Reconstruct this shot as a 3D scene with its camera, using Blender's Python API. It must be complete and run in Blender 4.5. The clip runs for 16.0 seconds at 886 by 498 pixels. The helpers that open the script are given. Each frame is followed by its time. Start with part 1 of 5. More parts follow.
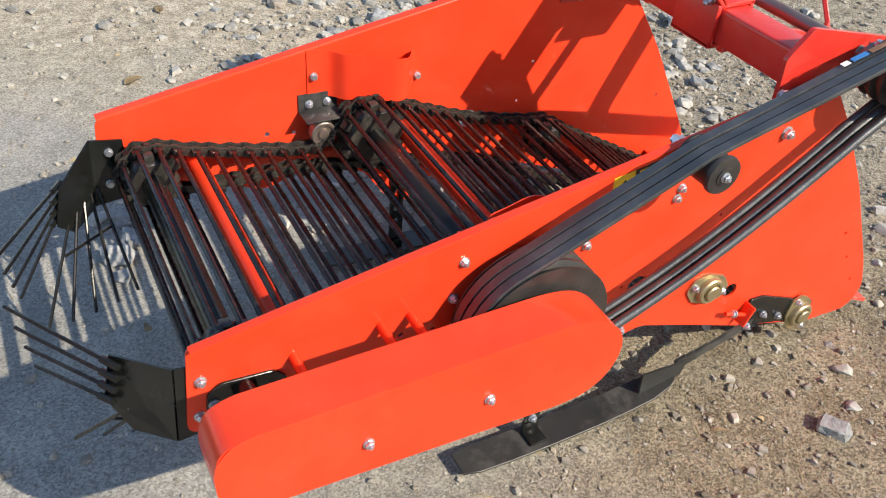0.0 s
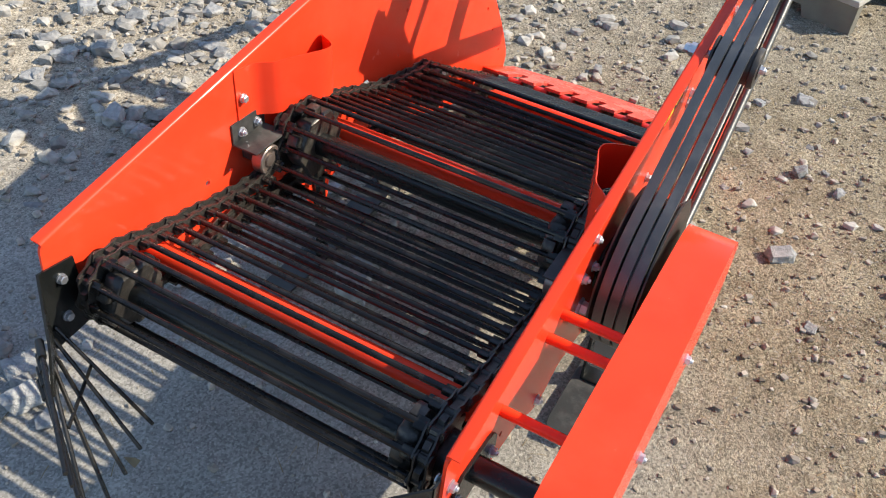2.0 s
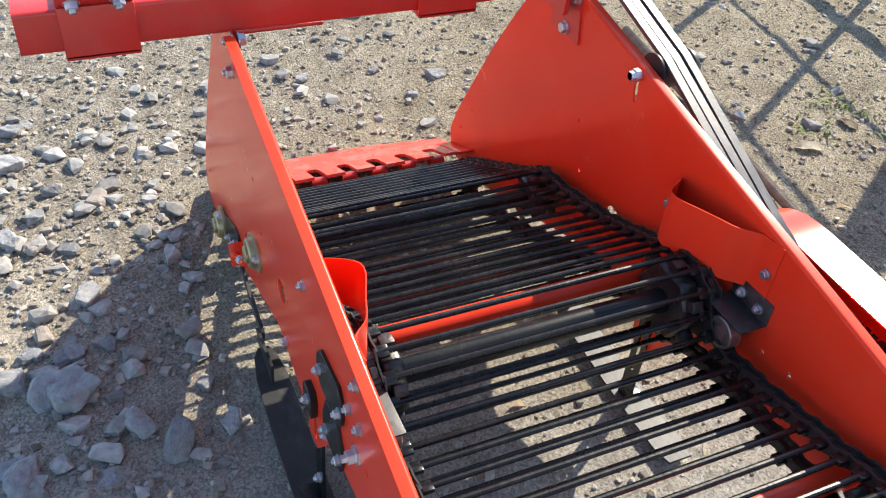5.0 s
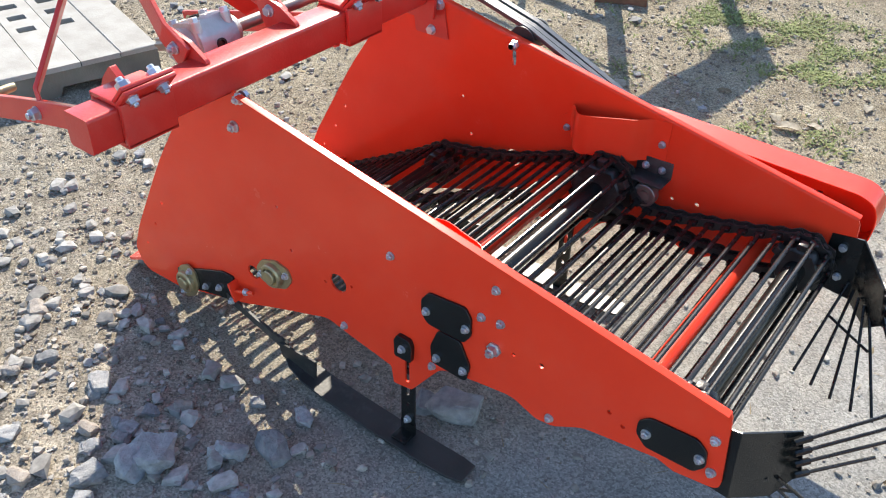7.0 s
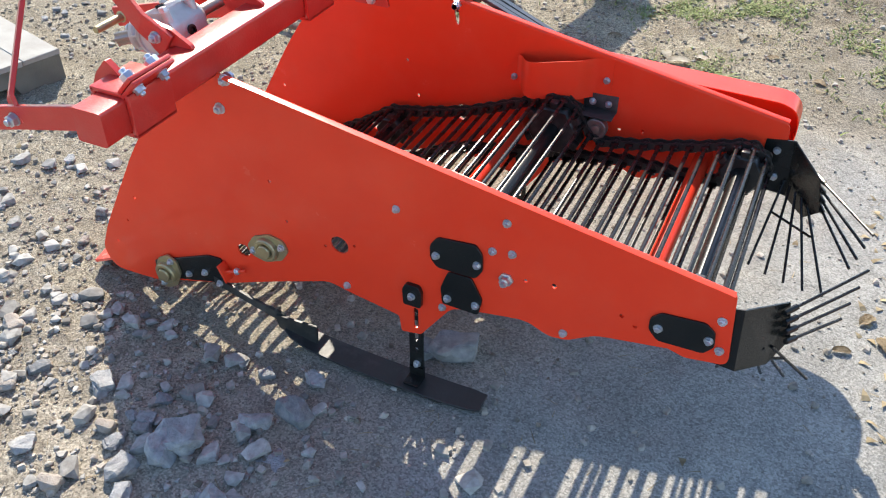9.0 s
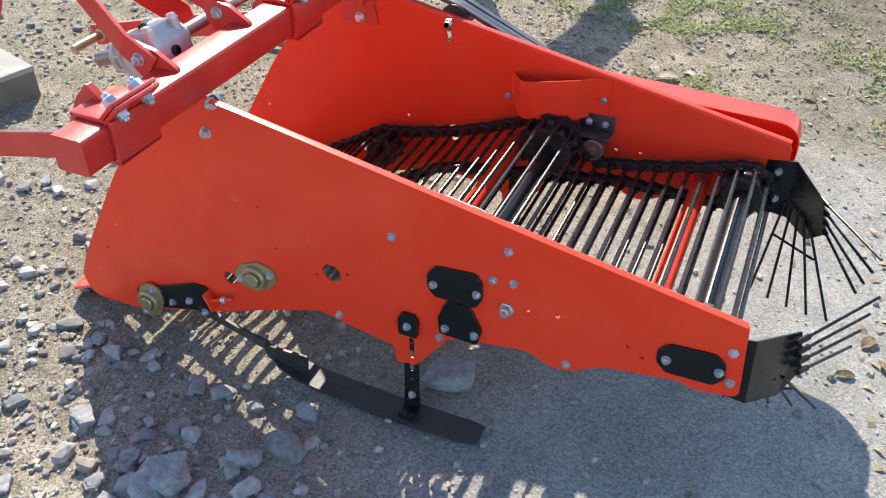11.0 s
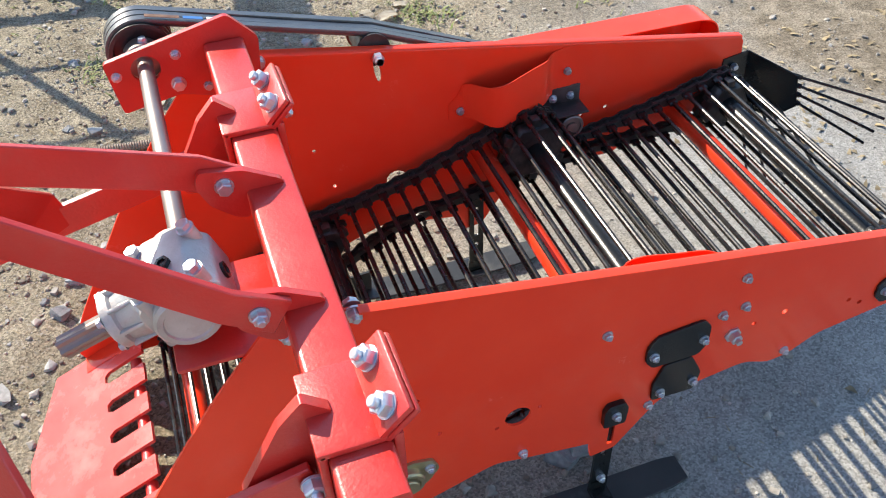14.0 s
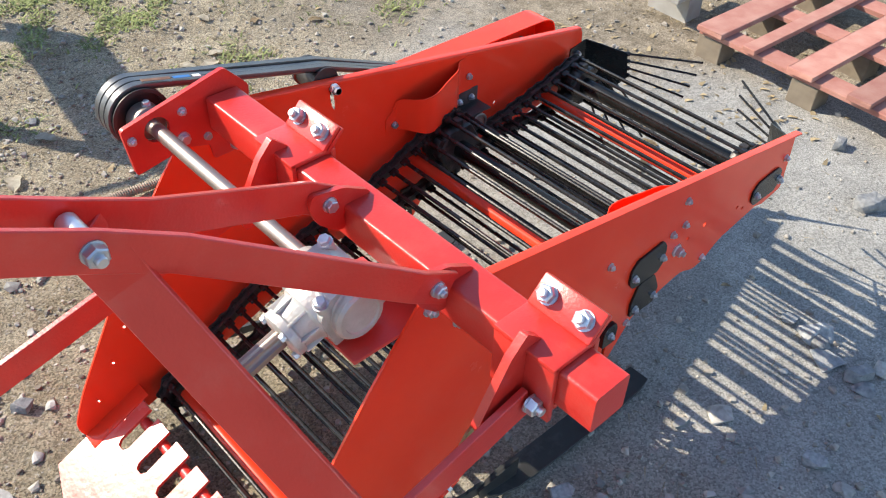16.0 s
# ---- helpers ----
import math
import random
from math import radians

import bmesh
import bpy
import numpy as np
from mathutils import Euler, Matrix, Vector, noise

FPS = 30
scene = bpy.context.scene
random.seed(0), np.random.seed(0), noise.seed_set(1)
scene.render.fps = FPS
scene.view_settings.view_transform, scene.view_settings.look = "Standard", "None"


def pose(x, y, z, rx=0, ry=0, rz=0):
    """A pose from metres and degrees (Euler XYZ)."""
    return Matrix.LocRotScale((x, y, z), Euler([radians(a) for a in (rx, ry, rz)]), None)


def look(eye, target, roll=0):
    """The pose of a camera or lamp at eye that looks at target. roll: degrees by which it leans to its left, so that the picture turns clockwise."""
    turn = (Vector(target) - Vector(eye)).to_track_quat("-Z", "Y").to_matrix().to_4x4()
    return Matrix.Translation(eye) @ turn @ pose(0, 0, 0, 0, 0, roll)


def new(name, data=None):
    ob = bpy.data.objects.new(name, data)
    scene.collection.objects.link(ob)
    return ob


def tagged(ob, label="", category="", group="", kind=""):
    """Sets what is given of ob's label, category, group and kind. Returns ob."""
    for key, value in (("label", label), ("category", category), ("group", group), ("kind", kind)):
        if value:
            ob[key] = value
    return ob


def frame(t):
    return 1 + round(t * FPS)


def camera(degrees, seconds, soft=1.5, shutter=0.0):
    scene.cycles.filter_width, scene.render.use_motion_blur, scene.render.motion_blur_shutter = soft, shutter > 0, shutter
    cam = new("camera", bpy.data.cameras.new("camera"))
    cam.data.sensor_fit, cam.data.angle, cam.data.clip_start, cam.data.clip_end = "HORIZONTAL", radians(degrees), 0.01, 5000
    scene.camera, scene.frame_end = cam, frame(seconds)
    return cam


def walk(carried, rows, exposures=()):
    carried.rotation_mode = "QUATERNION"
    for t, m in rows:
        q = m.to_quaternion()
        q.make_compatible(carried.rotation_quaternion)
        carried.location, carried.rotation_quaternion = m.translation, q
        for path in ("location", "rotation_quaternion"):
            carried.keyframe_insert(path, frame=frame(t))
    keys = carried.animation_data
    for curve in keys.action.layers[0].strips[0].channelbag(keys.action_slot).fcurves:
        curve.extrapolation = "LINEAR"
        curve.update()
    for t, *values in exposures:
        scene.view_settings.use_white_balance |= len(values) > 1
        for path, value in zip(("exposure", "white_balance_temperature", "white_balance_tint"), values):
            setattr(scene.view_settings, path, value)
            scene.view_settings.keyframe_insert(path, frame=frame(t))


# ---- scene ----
cam = camera(54.0, 16.0, soft=1.1)
PATH = [
    (0, (0.01, 0.03, 1.44), (0.81, 1.378, 0.198), 5.1),
    (0.5, (-0.111, 0.225, 1.468), (0.82, 1.439, 0.181), 3.6),
    (1, (-0.269, 0.391, 1.463), (0.817, 1.446, 0.156), 3.6),
    (1.5, (-0.418, 0.529, 1.455), (0.801, 1.395, 0.126), 4.4),
    (2, (-0.402, 0.707, 1.406), (0.93, 1.372, 0.07), 4.8),
    (2.5, (-0.322, 0.924, 1.405), (1.11, 1.356, 0.077), 4.4),
    (3, (-0.258, 1.088, 1.428), (1.234, 1.317, 0.116), 5.2),
    (3.5, (-0.245, 1.347, 1.417), (1.274, 1.346, 0.116), 5.6),
    (4, (-0.267, 1.556, 1.422), (1.239, 1.313, 0.128), 6.2),
    (4.2, (-0.248, 1.615, 1.415), (1.242, 1.278, 0.125), 6.4),
    (6.3, (0.042, 2.378, 1.499), (1.103, 1.243, 0.239), 2.7),
    (6.5, (0.024, 2.45, 1.515), (1.048, 1.259, 0.276), 2.5),
    (7, (-0.038, 2.673, 1.548), (0.908, 1.38, 0.351), 1.7),
    (7.5, (0.014, 2.821, 1.572), (0.818, 1.448, 0.36), 0.9),
    (8, (0.09, 2.92, 1.567), (0.789, 1.501, 0.343), 0.2),
    (8.2, (0.103, 2.931, 1.568), (0.786, 1.51, 0.337), -0.0),
    (10.5, (0.141, 2.952, 1.568), (0.793, 1.502, 0.355), 0.7),
    (11, (0.196, 2.893, 1.555), (0.823, 1.429, 0.345), 0.9),
    (11.5, (0.38, 2.688, 1.516), (0.961, 1.232, 0.274), 0.5),
    (12, (0.536, 2.554, 1.548), (1.03, 1.113, 0.253), -0.7),
    (12.5, (0.759, 2.386, 1.51), (0.986, 0.932, 0.156), -2.3),
    (13, (0.979, 2.319, 1.512), (0.854, 0.891, 0.118), -2.6),
    (13.5, (1.202, 2.393, 1.545), (0.871, 0.982, 0.166), -2.2),
    (14, (1.376, 2.42, 1.577), (0.923, 1.04, 0.202), -2.1),
    (14.5, (1.542, 2.333, 1.584), (0.876, 1.071, 0.183), -1.1),
    (15, (1.687, 2.274, 1.591), (0.839, 1.136, 0.181), 0.2),
    (15.5, (1.834, 2.287, 1.615), (0.851, 1.19, 0.261), 1.8),
    (16, (1.985, 2.342, 1.69), (0.952, 1.256, 0.367), 1.8),
]
walk(cam, [(t, look(eye, target, roll)) for t, eye, target, roll in PATH], [(0, 0.60, 7000, 10), (2, 0.74, 6950, 10), (4.2, 0.98, 6800, 10), (6.3, 1.06, 6600, 10), (12, 1.08, 6550, 10), (16, 0.95, 6650, 10)])

# ---------------------------------------------------------------- light
SUN_WAY = Vector((-0.655, 1.12, -1.0)).normalized()
world = bpy.data.worlds.new("sky")
scene.world = world
world.use_nodes = True
wn = world.node_tree
sky = wn.nodes.new("ShaderNodeTexSky")
sky.sky_type = "NISHITA"
sky.sun_disc = False
sky.sun_elevation = math.asin(-SUN_WAY.z)
sky.sun_rotation = math.atan2(-SUN_WAY.x, -SUN_WAY.y)
sky.altitude = 100
sky.dust_density, sky.ozone_density = 0.4, 2.0
wn.nodes["Background"].inputs[1].default_value = 0.15
wn.links.new(sky.outputs[0], wn.nodes["Background"].inputs[0])
sun = new("sun", bpy.data.lights.new("sun", "SUN"))
sun.data.energy, sun.data.angle, sun.data.color = 4.6, radians(0.53), (1.0, 0.915, 0.78)
sun.matrix_world = look((3.0, -5.0, 6.0), Vector((3.0, -5.0, 6.0)) + SUN_WAY)


# ---------------------------------------------------------------- materials
def material(name, colour, rough=0.5, metal=0.0, second=None, scale=8.0, amount=0.5, bump=0.0, bump_scale=120.0, vary=0.0,
             dust=None, dust_scale=3.0, dust_amount=0.0, coat=0.0, spec=0.5):
    """Two-scale procedural paint, metal or stone: base and second colour mixed by noise, grain bump, loose dust on it."""
    m = bpy.data.materials.new(name)
    m.use_nodes = True
    t = m.node_tree
    n, l = t.nodes, t.links
    b = n["Principled BSDF"]
    tc = n.new("ShaderNodeTexCoord")
    noise1 = n.new("ShaderNodeTexNoise")
    noise1.inputs["Scale"].default_value, noise1.inputs["Detail"].default_value = scale, 6
    l.new(tc.outputs["Object"], noise1.inputs["Vector"])
    ramp = n.new("ShaderNodeValToRGB")
    ramp.color_ramp.elements[0].position, ramp.color_ramp.elements[1].position = 0.5 - 0.22, 0.5 + 0.22
    ramp.color_ramp.elements[0].color = (*colour, 1)
    c2 = second or tuple(min(1, c * 1.12) for c in colour)
    ramp.color_ramp.elements[1].color = (*[a + (d - a) * amount for a, d in zip(colour, c2)], 1)
    l.new(noise1.outputs["Fac"], ramp.inputs["Fac"])
    out = ramp.outputs["Color"]
    if vary:
        info = n.new("ShaderNodeObjectInfo")
        hsv = n.new("ShaderNodeHueSaturation")
        mr = n.new("ShaderNodeMapRange")
        mr.inputs["To Min"].default_value, mr.inputs["To Max"].default_value = 1 - vary, 1 + vary
        l.new(info.outputs["Random"], mr.inputs["Value"])
        l.new(mr.outputs["Result"], hsv.inputs["Value"])
        l.new(out, hsv.inputs["Color"])
        out = hsv.outputs["Color"]
    if dust_amount:
        noise2 = n.new("ShaderNodeTexNoise")
        noise2.inputs["Scale"].default_value, noise2.inputs["Detail"].default_value, noise2.inputs["Roughness"].default_value = dust_scale, 8, 0.7
        l.new(tc.outputs["Object"], noise2.inputs["Vector"])
        mr2 = n.new("ShaderNodeMapRange")
        mr2.inputs["From Min"].default_value, mr2.inputs["From Max"].default_value = 0.5, 0.72
        mr2.inputs["To Max"].default_value = dust_amount
        l.new(noise2.outputs["Fac"], mr2.inputs["Value"])
        mix = n.new("ShaderNodeMix")
        mix.data_type = "RGBA"
        l.new(mr2.outputs["Result"], mix.inputs["Factor"])
        l.new(out, mix.inputs[6])
        mix.inputs[7].default_value = (*dust, 1)
        out = mix.outputs[2]
        rr = n.new("ShaderNodeMapRange")
        rr.inputs["To Min"].default_value, rr.inputs["To Max"].default_value = rough, min(1, rough + 0.35)
        l.new(mr2.outputs["Result"], rr.inputs["Value"])
        l.new(rr.outputs["Result"], b.inputs["Roughness"])
    else:
        b.inputs["Roughness"].default_value = rough
    l.new(out, b.inputs["Base Color"])
    b.inputs["Metallic"].default_value = metal
    b.inputs["Specular IOR Level"].default_value = spec
    if coat:
        b.inputs["Coat Weight"].default_value, b.inputs["Coat Roughness"].default_value = coat, 0.09
    if bump:
        nb = n.new("ShaderNodeTexNoise")
        nb.inputs["Scale"].default_value, nb.inputs["Detail"].default_value = bump_scale, 5
        l.new(tc.outputs["Object"], nb.inputs["Vector"])
        bp = n.new("ShaderNodeBump")
        bp.inputs["Strength"].default_value, bp.inputs["Distance"].default_value = bump, 0.004
        l.new(nb.outputs["Fac"], bp.inputs["Height"])
        l.new(bp.outputs["Normal"], b.inputs["Normal"])
    return m


RED = material("red_paint", (0.78, 0.043, 0.015), 0.26, second=(0.84, 0.062, 0.023), scale=5, amount=0.8, bump=0.05, bump_scale=22,
               dust=(0.62, 0.26, 0.16), dust_scale=6, dust_amount=0.05, coat=0.22, spec=0.2)
RED_OLD = material("red_paint_hitch", (0.52, 0.021, 0.015), 0.36, second=(0.64, 0.040, 0.028), scale=9, amount=0.8, bump=0.15, bump_scale=190,
                   dust=(0.58, 0.26, 0.19), dust_scale=11, dust_amount=0.10, coat=0.22, spec=0.55)
BLADE = material("red_paint_blade", (0.72, 0.06, 0.04), 0.26, second=(0.78, 0.12, 0.09), scale=12, amount=0.9, bump=0.10, bump_scale=70,
                 dust=(0.66, 0.42, 0.36), dust_scale=9, dust_amount=0.35)
BLACK = material("black_paint", (0.006, 0.007, 0.007), 0.26, second=(0.013, 0.014, 0.013), scale=12, amount=1, bump=0.08,
                 dust=(0.05, 0.05, 0.046), dust_scale=9, dust_amount=0.08, spec=0.38)
CHAIN = material("oiled_steel", (0.050, 0.047, 0.043), 0.32, metal=0.3, second=(0.016, 0.015, 0.014), scale=28, amount=1, bump=0.30, bump_scale=150,
                 dust=(0.19, 0.17, 0.145), dust_scale=24, dust_amount=0.42, spec=0.5)
ROD = material("black_rod", (0.0055, 0.0052, 0.0048), 0.27, metal=0.0, second=(0.011, 0.0102, 0.0093), scale=20, amount=1, bump=0.06, vary=0.25,
               dust=(0.11, 0.105, 0.095), dust_scale=14, dust_amount=0.16, spec=0.40)
RUBBER = material("belt_rubber", (0.022, 0.026, 0.031), 0.36, second=(0.040, 0.045, 0.051), scale=14, amount=1, bump=0.12, bump_scale=260,
                  dust=(0.12, 0.125, 0.13), dust_scale=20, dust_amount=0.35, spec=1.0)
ZINC = material("zinc_bolt", (0.62, 0.64, 0.67), 0.36, metal=0.85, second=(0.45, 0.48, 0.54), scale=60, amount=1, bump=0.1, vary=0.12)
YELLOW_ZINC = material("yellow_zinc", (0.48, 0.40, 0.22), 0.42, metal=0.8, second=(0.34, 0.30, 0.20), scale=30, amount=1, bump=0.25, bump_scale=140)
ALU = material("cast_aluminium", (0.58, 0.58, 0.56), 0.48, metal=0.55, second=(0.42, 0.41, 0.38), scale=22, amount=0.9, bump=0.3, bump_scale=160,
               dust=(0.32, 0.27, 0.21), dust_scale=12, dust_amount=0.5)
STEEL = material("bare_steel", (0.30, 0.26, 0.235), 0.42, metal=0.8, second=(0.28, 0.22, 0.19), scale=18, amount=0.9, bump=0.08)
PULLEY = material("pulley_iron", (0.022, 0.022, 0.024), 0.45, metal=0.3, second=(0.06, 0.055, 0.05), scale=20, amount=1, bump=0.2)
STONE = material("crushed_granite", (0.170, 0.178, 0.186), 0.85, second=(0.350, 0.355, 0.352), scale=5, amount=1, bump=0.9, bump_scale=24, vary=0.30,
                 dust=(0.42, 0.39, 0.335), dust_scale=3.5, dust_amount=0.35)
STONE_WARM = material("pink_granite", (0.27, 0.235, 0.20), 0.85, second=(0.38, 0.345, 0.305), scale=5, amount=1, bump=0.9, bump_scale=24, vary=0.2)
SKID = material("dusty_black_paint", (0.020, 0.021, 0.021), 0.42, second=(0.034, 0.035, 0.034), scale=10, amount=1, bump=0.10,
                dust=(0.17, 0.165, 0.155), dust_scale=7, dust_amount=0.55, spec=0.45)
DRY = material("dry_leaf", (0.34, 0.27, 0.16), 0.7, second=(0.22, 0.15, 0.08), scale=20, amount=1, vary=0.35)
RUST = material("rusty_steel", (0.15, 0.075, 0.045), 0.8, second=(0.24, 0.13, 0.08), scale=40, amount=1, bump=0.4, bump_scale=200)
# pallet stringer wood, its colour darkened for the shade on the pallet's side
STRINGER = material("shaded_stringer", (0.10, 0.096, 0.078), 0.85, second=(0.20, 0.19, 0.155), scale=6, amount=1, bump=0.4)
BAR_RUST = material("ribbed_bar", (0.20, 0.155, 0.115), 0.7, metal=0.2, second=(0.33, 0.27, 0.21), scale=30, amount=1, bump=0.4, bump_scale=200)
WOOD_GREY = material("weathered_wood", (0.39, 0.38, 0.35), 0.8, second=(0.27, 0.255, 0.225), scale=9, amount=1, bump=0.3, vary=0.12)
WOOD_RED = material("red_stained_wood", (0.32, 0.12, 0.09), 0.75, second=(0.42, 0.22, 0.17), scale=14, amount=1, bump=0.3, vary=0.22)
WOOD_DARK = material("damp_wood", (0.14, 0.11, 0.08), 0.85, second=(0.22, 0.18, 0.13), scale=14, amount=1, bump=0.3, vary=0.2)
YELLOW = material("warning_yellow", (0.75, 0.50, 0.02), 0.5)
BLUE = material("blue_print", (0.03, 0.16, 0.42), 0.6)
WHITE = material("white_print", (0.75, 0.75, 0.72), 0.5)


def ground_material():
    m = bpy.data.materials.new("gravelly_dirt")
    m.use_nodes = True
    t = m.node_tree
    n, l = t.nodes, t.links
    b = n["Principled BSDF"]
    tc = n.new("ShaderNodeTexCoord")

    def nz(scale, detail=6, rough=0.6):
        q = n.new("ShaderNodeTexNoise")
        q.inputs["Scale"].default_value, q.inputs["Detail"].default_value, q.inputs["Roughness"].default_value = scale, detail, rough
        l.new(tc.outputs["Object"], q.inputs["Vector"])
        return q.outputs["Fac"]

    def mix(fac, a, c, lo=0.4, hi=0.6):
        mr = n.new("ShaderNodeMapRange")
        mr.inputs["From Min"].default_value, mr.inputs["From Max"].default_value = lo, hi
        l.new(fac, mr.inputs["Value"])
        mx = n.new("ShaderNodeMix")
        mx.data_type = "RGBA"
        l.new(mr.outputs["Result"], mx.inputs["Factor"])
        for sock, v in ((mx.inputs[6], a), (mx.inputs[7], c)):
            if isinstance(v, tuple):
                sock.default_value = (*v, 1)
            else:
                l.new(v, sock)
        return mx.outputs[2]

    def plan(kx, ky, wobble, scale, detail=6):
        """A smooth field over the yard: kx * x + ky * y + wobble * noise."""
        u = n.new("ShaderNodeMath"); u.operation = "MULTIPLY_ADD"
        l.new(sep.outputs["X"], u.inputs[0]); u.inputs[1].default_value = kx
        v = n.new("ShaderNodeMath"); v.operation = "MULTIPLY"
        l.new(sep.outputs["Y"], v.inputs[0]); v.inputs[1].default_value = ky
        l.new(v.outputs[0], u.inputs[2])
        w = n.new("ShaderNodeMath"); w.operation = "MULTIPLY_ADD"
        l.new(nz(scale, detail), w.inputs[0]); w.inputs[1].default_value = wobble; l.new(u.outputs[0], w.inputs[2])
        return w.outputs[0]

    def toned(colour, by, lo, hi):
        mr = n.new("ShaderNodeMapRange")
        mr.inputs["To Min"].default_value, mr.inputs["To Max"].default_value = lo, hi
        l.new(by, mr.inputs["Value"])
        q = n.new("ShaderNodeHueSaturation")
        l.new(mr.outputs["Result"], q.inputs["Value"])
        l.new(colour, q.inputs["Color"])
        return q.outputs["Color"]

    sep = n.new("ShaderNodeSeparateXYZ")
    l.new(tc.outputs["Object"], sep.inputs[0])
    grit = n.new("ShaderNodeTexVoronoi")
    grit.inputs["Scale"].default_value = 230
    l.new(tc.outputs["Object"], grit.inputs["Vector"])
    sepc = n.new("ShaderNodeSeparateColor")
    l.new(grit.outputs["Color"], sepc.inputs[0])
    # packed grey sand: quiet, with fine grit
    sandy = mix(nz(5, 8, 0.65), (0.245, 0.240, 0.222), (0.345, 0.336, 0.308), 0.36, 0.64)
    sandy = toned(sandy, sepc.outputs[0], 0.66, 1.34)
    sandy = mix(nz(190, 3, 0.7), sandy, (0.50, 0.49, 0.46), 0.60, 0.70)
    sandy = mix(nz(70, 6, 0.8), (0.12, 0.115, 0.105), sandy, 0.30, 0.40)
    # loose brown dirt: damp and dry blotches, coarse crumbs, pale stone dust
    dirt = mix(nz(6, 8, 0.7), (0.236, 0.196, 0.132), (0.405, 0.350, 0.252), 0.34, 0.60)
    dirt = toned(dirt, sepc.outputs[0], 0.50, 1.50)
    dirt = mix(nz(110, 4, 0.75), dirt, (0.52, 0.48, 0.41), 0.56, 0.68)
    dirt = mix(nz(60, 6, 0.8), (0.085, 0.070, 0.050), dirt, 0.31, 0.43)
    zone = plan(1.0, -0.55, 1.6, 1.6)
    base = mix(zone, sandy, dirt, 0.45, 1.45)
    # duller trodden earth beyond the tail
    worn = mix(nz(9, 8, 0.7), (0.155, 0.128, 0.092), (0.28, 0.238, 0.178))
    base = mix(plan(-1.0, -0.5, 2.0, 1.3), base, toned(worn, sepc.outputs[0], 0.6, 1.4), 1.05, 1.60)
    # pale stone dust under the rubble heap
    final = mix(plan(0.62, 0.80, 1.3, 2.2), base, toned(mix(nz(16, 8, 0.7), (0.28, 0.248, 0.195), (0.46, 0.415, 0.335)), sepc.outputs[0], 0.55, 1.4), 2.65, 3.35)
    l.new(final, b.inputs["Base Color"])
    b.inputs["Roughness"].default_value = 0.95
    b.inputs["Specular IOR Level"].default_value = 0.12
    bp = n.new("ShaderNodeBump")
    bp.inputs["Distance"].default_value = 0.016
    firm = n.new("ShaderNodeMapRange")
    firm.inputs["From Min"].default_value, firm.inputs["From Max"].default_value = 0.45, 1.45
    firm.inputs["To Min"].default_value, firm.inputs["To Max"].default_value = 0.5, 1.0
    l.new(zone, firm.inputs["Value"])
    l.new(firm.outputs["Result"], bp.inputs["Strength"])
    add = n.new("ShaderNodeMath"); add.operation = "MULTIPLY_ADD"
    l.new(nz(170, 6, 0.8), add.inputs[0]); add.inputs[1].default_value = 0.55
    l.new(nz(38, 10, 0.75), add.inputs[2])
    l.new(add.outputs[0], bp.inputs["Height"])
    l.new(bp.outputs["Normal"], b.inputs["Normal"])
    return m


DIRT = ground_material()


# ---------------------------------------------------------------- mesh helpers
def smooth_by_angle(me, degrees=35):
    me.polygons.foreach_set("use_smooth", [True] * len(me.polygons))
    bm = bmesh.new()
    bm.from_mesh(me)
    lim = radians(degrees)
    for e in bm.edges:
        e.smooth = len(e.link_faces) == 2 and e.calc_face_angle(0) < lim
    bm.to_mesh(me)
    bm.free()


def mesh_of(name, bm, mat, smooth=True):
    bmesh.ops.recalc_face_normals(bm, faces=bm.faces)
    me = bpy.data.meshes.new(name)
    bm.to_mesh(me)
    bm.free()
    for one in (mat if isinstance(mat, (list, tuple)) else (mat,)):
        me.materials.append(one)
    if smooth:
        smooth_by_angle(me)
    return me


def part(name, bm, mat, parent, label="", smooth=True):
    """Links a bmesh (or a shared mesh) as one mesh object under a thing or a part."""
    me = bm if isinstance(bm, bpy.types.Mesh) else mesh_of(name, bm, mat, smooth)
    ob = new(name, me)
    ob.parent = parent
    if label:
        tagged(ob, label)
    return ob


def placed(name, me, parent, m):
    ob = new(name, me)
    ob.parent = parent
    ob.matrix_basis = m
    return ob


def thing(name, label, category, x=0, y=0, z=0, group=""):
    ob = new(name)
    ob.empty_display_size = 0.05
    ob.location = (x, y, z)
    return tagged(ob, label, category, group)


def box(bm, lo, hi, bevel=0.0, m=None):
    r = bmesh.ops.create_cube(bm, size=1)
    v = r["verts"]
    mid, size = [(a + b) / 2 for a, b in zip(lo, hi)], [b - a for a, b in zip(lo, hi)]
    for p in v:
        p.co = Vector([mid[i] + p.co[i] * size[i] for i in range(3)])
    if bevel:
        es = list({e for p in v for e in p.link_edges})
        g = bmesh.ops.bevel(bm, geom=es, offset=bevel, segments=2, affect="EDGES", profile=0.5)
        v = list({p for f in g["faces"] for p in f.verts} | {p for p in v if p.is_valid})
    if m is not None:
        bmesh.ops.transform(bm, matrix=m, verts=v)
    return v


def tube(bm, a, b, r, seg=14, r2=None, cap=True):
    """A round bar from a to b."""
    a, b = Vector(a), Vector(b)
    d = b - a
    m = Matrix.Translation((a + b) / 2) @ d.to_track_quat("Z", "Y").to_matrix().to_4x4()
    g = bmesh.ops.create_cone(bm, cap_ends=cap, segments=seg, radius1=r, radius2=r if r2 is None else r2, depth=d.length, matrix=m)
    return g["verts"]


